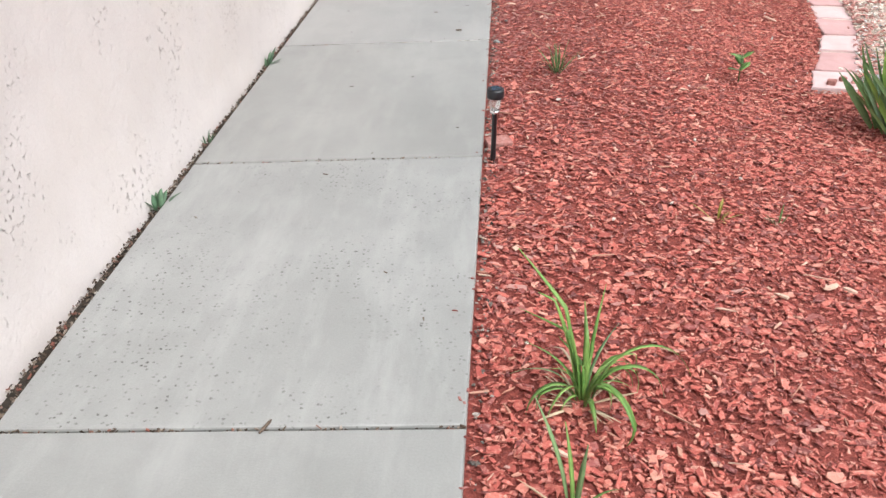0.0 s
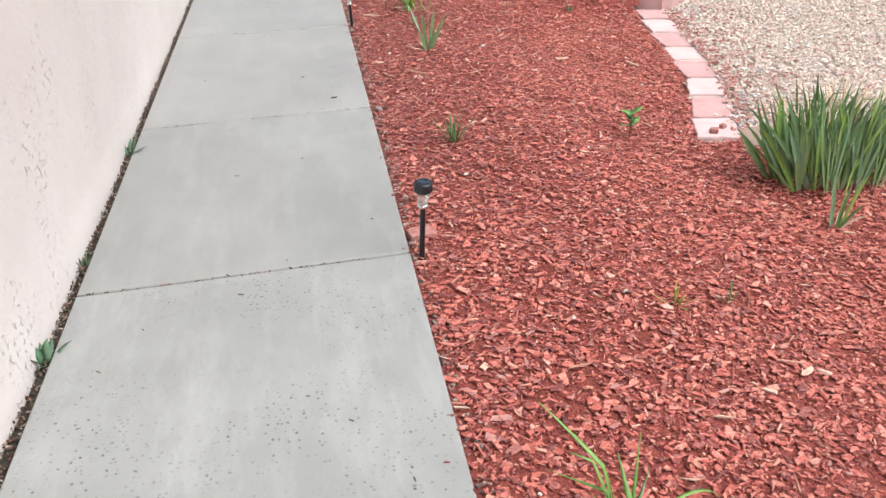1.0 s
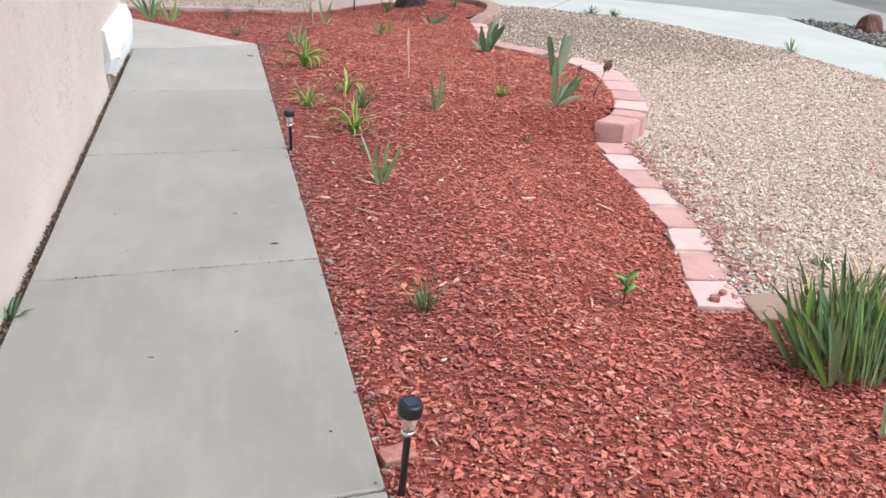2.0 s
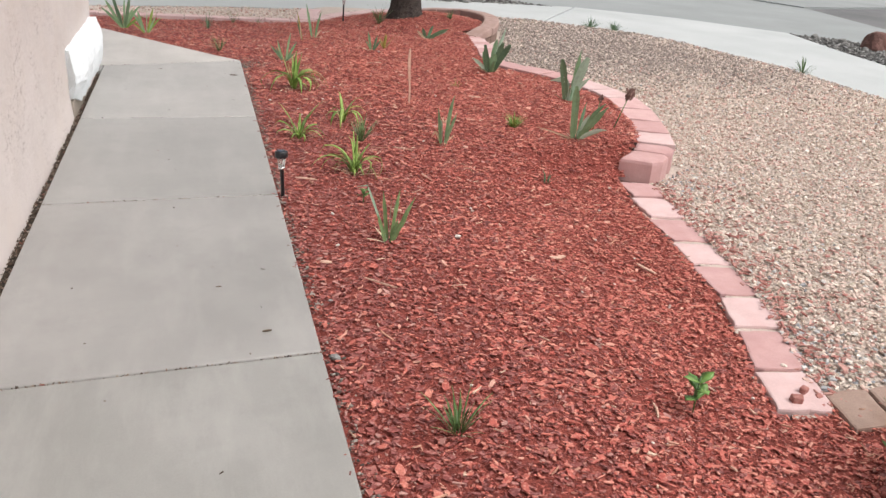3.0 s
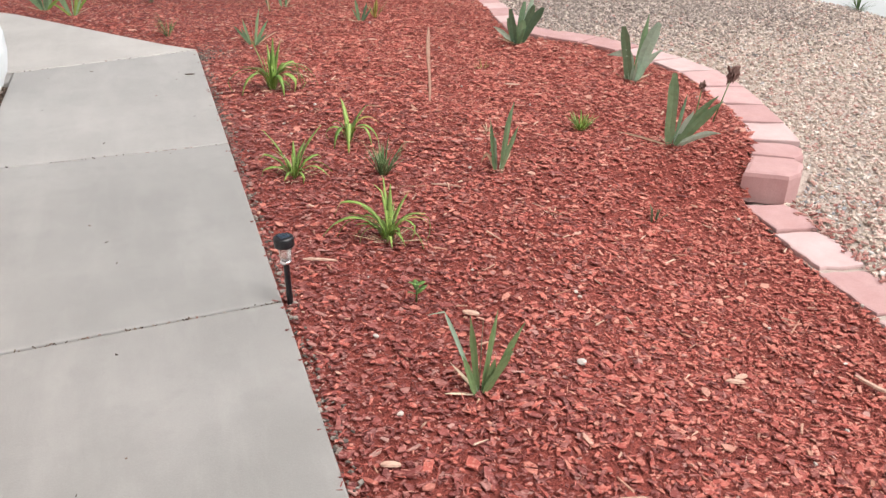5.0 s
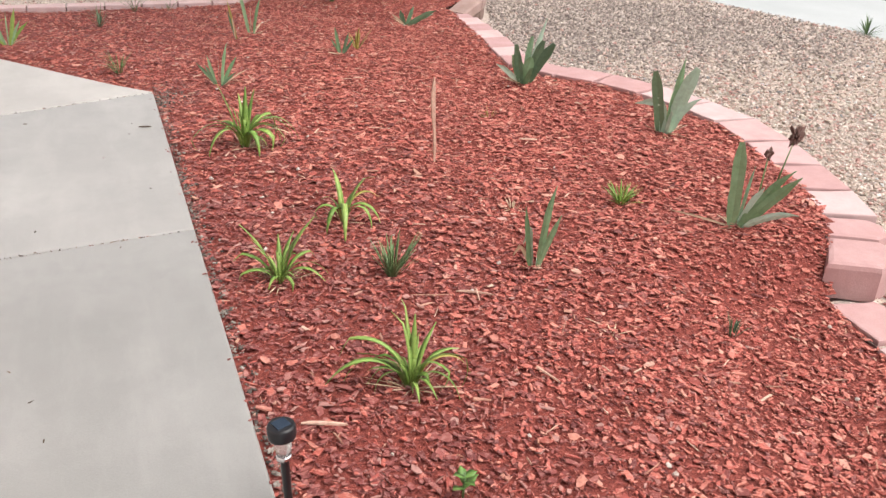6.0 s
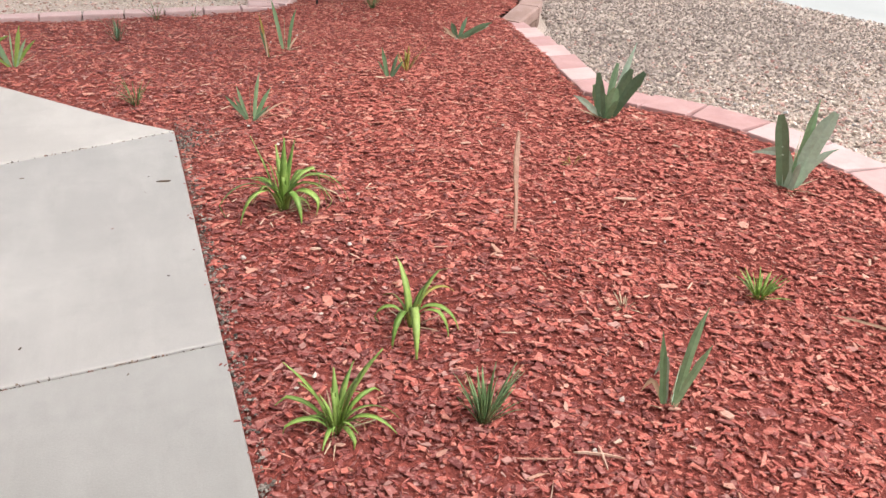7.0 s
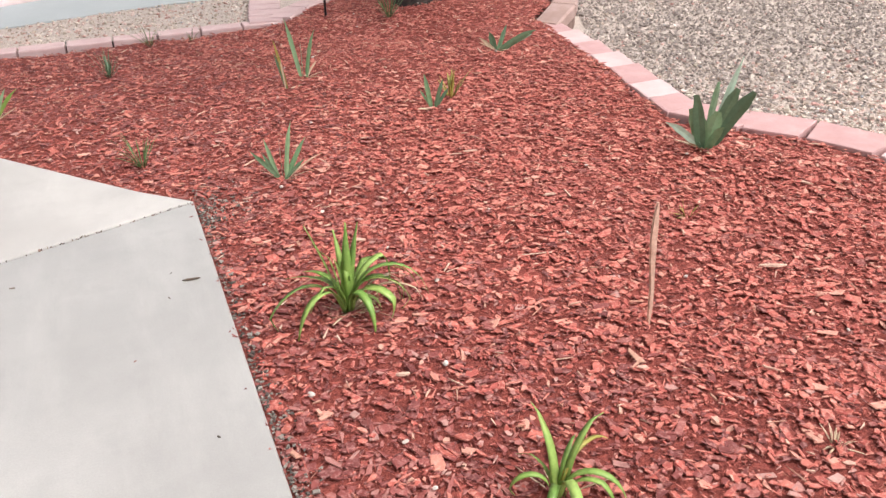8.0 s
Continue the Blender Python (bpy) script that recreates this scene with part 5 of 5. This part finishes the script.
# ---- loose pieces ----


def mulch_chips():
    px, py = scatter(BED, 4650)
    far = (py > 11.0) | (py < 0.8) | (px > 2.9) | (px < -0.3)
    keep = np.where(far, np.where(py < 0.8, 0.25, 0.42), 1.0 - 0.3 * np.clip((py - 6.5) / 2, 0, 1)) > rng.random(len(px))
    px, py, far = px[keep], py[keep], far[keep]
    n = len(px)
    size = np.clip(rng.lognormal(-0.04, 0.48, n), 0.35, 2.4) * np.where(far, 1.3, 1.0 + 0.28 * np.clip((py - 6.5) / 2, 0, 1))
    length = 0.0190 * size
    width = np.clip(length * rng.uniform(0.2, 0.65, n), 0.004, 0.030)
    pz = bed_height(px, py) + rng.uniform(-0.006, 0.006, n)
    flake = (rng.random(n) < 0.62) & ~far
    # darker chips lie along the path
    dark_chips = rng.random(n) < np.interp(py, [1.4, 2.2, 3.0, 4.6, 6.4, 8.0, 9.2], [0.05, 0.3, 0.38, 0.8, 0.9, 0.85, 0.5]) * np.exp(-(np.maximum(px, 0) / np.interp(py, [2.2, 3.2, 5.0, 6.4, 8.0, 9.0], [1.8, 1.4, 0.95, 1.1, 1.2, 0.8])) ** 2)
    for material, these, label in ((MULCH, ~dark_chips, "red-dyed shredded wood chip mulch covering the planting bed"), (DARK_MULCH, dark_chips, "darker red wood chips along the path")):
        k = these & ~flake
        v, f = chip_arrays(px[k], py[k], pz[k], length[k], width[k], rng.uniform(0.0015, 0.0035, k.sum()), 0.14)
        from_arrays("wood_chip_mulch", v, f, material, label, "mulch")
        k = these & flake
        v, f = flake_arrays(px[k], py[k], pz[k], length[k] * 1.05, length[k] * rng.uniform(0.3, 0.9, k.sum()), rng.uniform(0.0012, 0.003, k.sum()), 0.14)
        from_arrays("wood_flake_mulch", v, f, material, label.replace("chip", "flake"), "mulch")
    # shredded slivers between and over the chips
    px, py = scatter(BED, 1000)
    keep = (py > 0.8) & (py < 10.5) & (px < 2.6)
    px, py = px[keep], py[keep]
    n = len(px)
    long, thin = rng.lognormal(-4.0, 0.55, n), rng.uniform(0.002, 0.006, n)
    v = np.repeat(np.array([(-.5, 0, 0), (.5, 0, .1), (-.1, .5, 0), (.1, -.3, .6)])[None], n, 0) * np.stack([long, thin, thin], -1)[:, None, :]
    v = turned(v, rng.uniform(0, 6.283, n), rng.normal(0, 0.2, n), rng.normal(0, 0.2, n)) + np.stack([px, py, bed_height(px, py) + rng.uniform(0.0, 0.012, n)], -1)[:, None, :]
    f = (np.array([(0, 1, 2), (0, 3, 1), (1, 3, 2), (2, 3, 0)])[None] + 4 * np.arange(n)[:, None, None]).reshape(-1, 3)
    from_arrays("shredded_bark", v.reshape(-1, 3), f, MULCH, "fine red shreds of bark between the wood chips", "mulch")
    px, py = scatter(BED, 34)
    n = len(px)
    v, f = chip_arrays(px, py, bed_height(px, py) + 0.010, 0.026 * rng.lognormal(0.0, 0.5, n), 0.0055 * rng.lognormal(0.0, 0.45, n), rng.uniform(0.002, 0.005, n))
    from_arrays("bare_wood_chips", v, f, TAN_CHIP, "pale undyed wood chips scattered on the red mulch", "mulch")
    # a few chips thrown onto the gravel beside the low blocks
    n = 620
    t = rng.random(n) * 7.9
    line = np.array(TILE_LINE)
    out = np.where(rng.random(n) < 0.5, np.abs(rng.normal(0, 0.06, n)), np.abs(rng.normal(0, 0.30, n)))
    px = np.interp(t, np.arange(9), line[:, 0]) + 0.20 + out
    py = np.interp(t, np.arange(9), line[:, 1]) - 0.03 + rng.normal(0, 0.07, n)
    v, f = flake_arrays(px, py, gravel_height(px, py) + 0.014, 0.030 * rng.lognormal(0.0, 0.4, n), 0.015 * rng.lognormal(0.0, 0.4, n), rng.uniform(0.002, 0.006, n), 0.25)
    from_arrays("stray_wood_chips", v, f, DUSTY_CHIP, "red wood chips strewn over the gravel's edge", "mulch")


def gravel():
    px, py = scatter(LOOSE_GRAVEL, 3900)
    bx, by = scatter(BACK_GRAVEL, 1900)
    px, py = np.concatenate([px, bx]), np.concatenate([py, by])
    away = np.hypot(px + 0.3, py - 5.0)
    keep = rng.random(len(px)) < np.clip(4.6 / np.maximum(away, 0.5), 0.16, 1.0) ** 1.35
    px, py, away = px[keep], py[keep], away[keep]
    size = np.clip(rng.lognormal(-4.22, 0.40, len(px)), 0.008, 0.034) * np.clip(away / 5.0, 1.0, 1.45)
    pz = gravel_height(px, py) + size * 0.10 + rng.uniform(-0.003, 0.005, len(px))
    sharp = (away < 6.5) & (rng.random(len(px)) < 0.6)
    # dull stones carry the tree's shade as colour; rosy, blue-grey ones lie in drifts
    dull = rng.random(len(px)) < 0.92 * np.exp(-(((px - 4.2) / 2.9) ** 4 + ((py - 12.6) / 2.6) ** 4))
    drift = np.array([noise.noise((x * 2.6, y * 2.6, 5.0)) + 0.6 * noise.noise((x * 7.0, y * 7.0, 9.0)) for x, y in zip(px, py)])
    beside = np.exp(-np.maximum(px - np.interp(py, [4.2, 6.8, 8.4, 9.5], [1.85, 2.5, 3.2, 2.7]), 0) / 0.9)
    rosy = ~dull & (rng.random(len(px)) < 0.15 + 0.22 * beside * (drift > 0.05))
    blue = ~dull & ~rosy & (rng.random(len(px)) < 0.025 + 0.65 * np.exp(-((px - 2.03) ** 2 + (py - 4.62) ** 2) / 0.05) + 0.3 * np.exp(-((px - 2.75) ** 2 + (py - 6.9) ** 2) / 0.06))
    kinds = ((PEBBLE, ~dull & ~rosy & ~blue, "mixed tan and cream crushed gravel"), (ROSY_PEBBLE, rosy, "rosy red crushed gravel in drifts"),
             (BLUE_PEBBLE, blue, "blue-grey and white crushed gravel"), (SHADED_PEBBLE, dull, "shade-coloured grey-brown gravel near the tree"))
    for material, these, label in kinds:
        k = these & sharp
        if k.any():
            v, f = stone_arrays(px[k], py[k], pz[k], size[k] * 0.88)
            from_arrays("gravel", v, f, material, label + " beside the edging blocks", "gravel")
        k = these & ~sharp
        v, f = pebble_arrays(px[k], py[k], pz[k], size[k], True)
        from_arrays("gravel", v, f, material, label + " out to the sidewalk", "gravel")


def strips():
    px, py = scatter([(1.55, 16.45), (2.6, 16.78), (5.1, 16.98), (6.1, 17.08), (5.4, 17.9), (1.6, 17.6)], 420)
    v, f = pebble_arrays(px, py, np.full(len(px), -0.185), rng.uniform(0.04, 0.09, len(px)), True)
    from_arrays("lava_gravel", v, f, LAVA, "dark lava gravel strip across the sidewalk", "gravel")
    px, py = scatter([(9.2, 11.0), (9.35, 13.3), (9.72, 15.1), (10.5, 14.6), (10.9, 13.0), (10.9, 8.0), (9.2, 8.0)], 420)
    v, f = pebble_arrays(px, py, np.full(len(px), -0.185), rng.uniform(0.04, 0.09, len(px)), True)
    from_arrays("lava_gravel", v, f, LAVA, "dark lava gravel strip beside the driveway", "gravel")


def edge_debris():
    n = 3000
    py = rng.uniform(-0.5, 9.2, n)
    px = rng.uniform(-1.149, -1.104, n)
    v, f = chip_arrays(px, py, np.full(n, -0.026) + rng.uniform(0, 0.012, n), rng.uniform(0.004, 0.018, n), rng.uniform(0.003, 0.009, n), rng.uniform(0.002, 0.006, n), 0.4)
    from_arrays("gap_debris", v, f, DEBRIS, "dark dead leaves and grit in the gap along the wall", "debris")
    right, left = np.array([j[0] for j in JOINTS[2:]] + [9.873]), np.array([j[1] for j in JOINTS[2:]] + [9.468])
    n = 900
    k, t = rng.integers(0, len(right), n), rng.random(n)
    along = np.where(np.sin(t * 17 + k * 2.1) + 0.6 * np.sin(t * 41 + k) > -0.5, t, rng.random(n))
    px, py = -1.1 * along, right[k] + (left - right)[k] * along + rng.normal(0, 0.0028, n)
    v, f = chip_arrays(px, py, rng.uniform(-0.012, -0.002, n), rng.uniform(0.004, 0.014, n), rng.uniform(0.003, 0.007, n), rng.uniform(0.002, 0.004, n), 0.4)
    from_arrays("joint_debris", v, f, DEBRIS, "dark grit and leaf crumbs caught in the path's joints", "debris")
    n = 1870
    py = np.concatenate([0.5 + 9.4 * rng.random(1400) ** 0.6, rng.normal(9.82, 0.10, 350), rng.normal(8.3, 0.18, 120)])
    px = np.abs(rng.normal(0, 0.026, n)) + 0.006
    px[1400:1750] = np.abs(rng.normal(0.06, 0.07, 350)) + 0.01
    size = np.clip(rng.lognormal(-5.0, 0.45, n), 0.003, 0.016)
    v, f = stone_arrays(px, py, bed_height(px, py) + 0.005, size)
    from_arrays("edge_grit", v, f, GREY_PEBBLE, "grey grit between path edge and mulch", "gravel")
    n = 90
    px, py = 0.012 - np.abs(rng.normal(0, 0.016, n)), rng.uniform(1.0, 9.85, n)
    v, f = chip_arrays(px, py, np.full(n, 0.0008), rng.uniform(0.006, 0.02, n), rng.uniform(0.004, 0.010, n), rng.uniform(0.001, 0.003, n), 0.06)
    from_arrays("spilled_chips", v, f, DARK_MULCH, "small red chips spilled onto the path's edge", "mulch")
    n = 34
    px, py = rng.uniform(-1.02, -0.03, n), rng.uniform(0.8, 9.6, n)
    v, f = chip_arrays(px, py, np.full(n, 0.0005), rng.uniform(0.004, 0.018, n), rng.uniform(0.003, 0.006, n), rng.uniform(0.001, 0.003, n), 0.05)
    from_arrays("path_crumbs", v, f, DEBRIS, "small dark crumbs lying on the path", "debris")
    px, py = scatter(BED, 2.5)
    v, f = pebble_arrays(px, py, bed_height(px, py) + 0.010, rng.uniform(0.01, 0.022, len(px)))
    from_arrays("white_pebbles", v, f, surface("white_pebble", [(0.0, (0.48, 0.40, 0.35)), (1.0, (0.74, 0.69, 0.63))], 0.8, vary="island", bump=0.2), "pale pebbles scattered in the mulch", "gravel")


def twig(x, y, length, turn):
    bm = lathe([(0.002, 0), (0.0042, length * 0.3), (0.0038, length * 0.8), (0.0015, length)], 8)
    ob = new("twig", mesh_from_bm("twig", bm, DEBRIS, True))
    ob.matrix_basis = pose(x, y, 0.0045, 0, 90, turn)
    tagged(ob, "short dark brown twig lying on the concrete path", "twig")


def splinter(x0, y0, x1, y1, wide, label="pale split wood splinter lying on the mulch"):
    """A loose pale sliver of wood between two places."""
    length = math.hypot(x1 - x0, y1 - y0)
    bm = bmesh.new()
    rows = []
    for k, w in ((0.0, 0.35), (0.2, 0.9), (0.6, 1.0), (0.9, 0.7), (1.0, 0.2)):
        bend = 0.06 * length * math.sin(k * 3.1 + x0 * 9)
        rows.append([bm.verts.new((length * (k - 0.5), bend + sy * wide * w * 0.5, sz * 0.004 * (0.6 + w))) for sy, sz in ((-1, 0), (1, 0), (0.7, 1), (-0.7, 1))])
    for a, b in zip(rows, rows[1:]):
        for q in range(4):
            bm.faces.new((a[q], a[(q + 1) % 4], b[(q + 1) % 4], b[q]))
    bm.faces.new(rows[0][::-1])
    bm.faces.new(rows[-1])
    bmesh.ops.recalc_face_normals(bm, faces=bm.faces[:])
    ob = new("wood_splinter", mesh_from_bm("wood_splinter", bm, STAKE_WOOD))
    mx, my = (x0 + x1) / 2, (y0 + y1) / 2
    ob.matrix_basis = pose(mx, my, ground_at(mx, my) + 0.010, 0, 0, math.degrees(math.atan2(y1 - y0, x1 - x0)))
    tagged(ob, label, "wood splinter", "loose splinters")


splinter(0.12, 6.58, 0.24, 6.55, 0.012)
splinter(0.25, 5.25, 0.38, 5.15, 0.006)
splinter(1.06, 4.20, 1.09, 4.29, 0.010)
splinter(1.69, 5.54, 1.74, 5.42, 0.018)
splinter(1.29, 5.62, 1.34, 5.62, 0.022, "short pale wood chip lying on the mulch")
splinter(1.25, 5.61, 1.30, 5.58, 0.022, "short pale wood chip lying on the mulch")
splinter(0.78, 7.10, 0.90, 7.05, 0.006)
splinter(0.85, 7.11, 0.84, 7.02, 0.006)
splinter(1.70, 8.48, 1.79, 8.45, 0.016)
splinter(0.19, 1.57, 0.23, 1.55, 0.012, "short pale wood chip lying on the mulch")
splinter(1.03, 2.33, 1.08, 2.36, 0.020, "short pale wood chip lying on the mulch")
splinter(1.10, 2.36, 1.13, 2.33, 0.018, "short pale wood chip lying on the mulch")
splinter(0.38, 8.43, 0.42, 8.42, 0.014, "short pale wood chip lying on the mulch")
splinter(0.10, 5.44, 0.15, 5.43, 0.020, "short pale wood chip lying on the mulch")
splinter(0.56, 6.10, 0.60, 6.06, 0.026, "short pale wood chip lying on the mulch")
splinter(1.22, 9.90, 1.28, 9.88, 0.012)
splinter(1.32, 9.31, 1.37, 9.30, 0.014)


def loose_stone(x, y, size, material, label, seed):
    """A small worn stone, half sunk in the chips."""
    bm = bmesh.new()
    bmesh.ops.create_icosphere(bm, subdivisions=2, radius=0.5)
    for v in bm.verts:
        n = 1 + 0.35 * noise.noise(v.co * 2.1 + Vector((seed * 2.7, seed, 0)))
        v.co = Vector((v.co.x * size * n, v.co.y * size * 0.8 * n, v.co.z * size * 0.6 * n))
    ob = new("stone", mesh_from_bm("stone", bm, material))
    ob.matrix_basis = pose(x, y, ground_at(x, y) + 0.008, 0, 0, seed * 50)
    tagged(ob, label, "stone", "loose stones")


for x, y, size in ((0.04, 4.62, 0.042), (0.09, 5.07, 0.02)):
    loose_stone(x, y, size, GREY_ROCK, "grey stone lying in the mulch beside the path", round(y * 10))
for x, y, size in ((0.81, 5.74, 0.03), (0.24, 6.01, 0.02), (0.14, 8.46, 0.025), (0.37, 9.90, 0.02), (1.37, 10.44, 0.025), (0.53, 8.42, 0.02)):
    loose_stone(x, y, size, WHITE_STONE, "small off-white stone lying on the red mulch", round(y * 10))
twig(-0.12, 9.215, 0.06, -4)
twig(-0.19, 4.82, 0.035, 10)
twig(-0.47, 1.585, 0.05, 70)
mulch_chips()
gravel()
strips()
edge_debris()


def single_chips(bed):
    """The largest loose chips beside the path, one by one: split flakes on a few shared shapes."""
    r = random.Random(91)
    shapes = []
    for k in range(10):
        bm = bmesh.new()
        sides, wide = r.choice((5, 6, 7)), r.uniform(0.3, 0.6)
        rim = []
        for i in range(sides):
            a, d = 2 * math.pi * (i + r.uniform(-0.25, 0.25)) / sides, r.uniform(0.8, 1.15)
            rim.append((0.5 * d * math.cos(a), 0.5 * d * wide * math.sin(a)))
        low = [bm.verts.new((x, y, -0.05)) for x, y in rim]
        top = [bm.verts.new((x * 0.94, y * 0.94, 0.05 + 0.05 * x + r.uniform(-0.02, 0.02))) for x, y in rim]
        bm.faces.new(top)
        for i in range(sides):
            bm.faces.new((low[i], low[(i + 1) % sides], top[(i + 1) % sides], top[i]))
        bmesh.ops.recalc_face_normals(bm, faces=bm.faces[:])
        shapes.append(mesh_from_bm("wood_chip", bm, CHIP))
    for i in range(290):
        y = 0.9 + 8.4 * (i + r.random()) / 290
        x = 0.03 + 1.25 * r.random() ** 1.3
        size = r.uniform(0.024, 0.052)
        chip = new("wood_chip", r.choice(shapes))
        chip.parent = bed
        chip.matrix_basis = pose(x, y, ground_at(x, y) + 0.0085, r.gauss(0, 9), r.gauss(0, 9), r.uniform(0, 360)) @ Matrix.Diagonal((size, size, size * r.uniform(0.6, 1.0), 1))


def single_stones(bed):
    """The stones nearest the low blocks, one by one: broken lumps on a few shared shapes."""
    r = random.Random(57)
    base, faces = icosahedron()
    shapes = []
    for k in range(9):
        bm = bmesh.new()
        wide, flat = r.uniform(0.6, 0.9), r.uniform(0.4, 0.65)
        verts = [bm.verts.new((0.5 * x * d, 0.5 * wide * y * d, 0.5 * flat * z * d)) for (x, y, z), d in ((p, r.uniform(0.78, 1.2)) for p in base)]
        for f in faces:
            bm.faces.new([verts[i] for i in f])
        shapes.append(mesh_from_bm("stone", bm, STONE))
    for i in range(295):
        t = 7.0 * (i + r.random()) / 295
        k = int(t)
        a, b = TILE_LINE[k], TILE_LINE[k + 1]
        out = 0.24 + 0.75 * r.random() ** 1.5
        x, y = a[0] + (b[0] - a[0]) * (t - k) + out, a[1] + (b[1] - a[1]) * (t - k) - 0.08 + 0.12 * r.random()
        if y < 4.32:
            y = 4.32 + 0.3 * r.random()
        size = r.uniform(0.018, 0.036)
        stone = new("stone", r.choice(shapes))
        stone.parent = bed
        stone.matrix_basis = pose(x, y, float(gravel_height(np.array(x), np.array(y))) + 0.009, r.gauss(0, 12), r.gauss(0, 12), r.uniform(0, 360)) @ Matrix.Diagonal((size, size, size, 1))


single_chips(mulch_bed)
single_stones(gravel_bed)
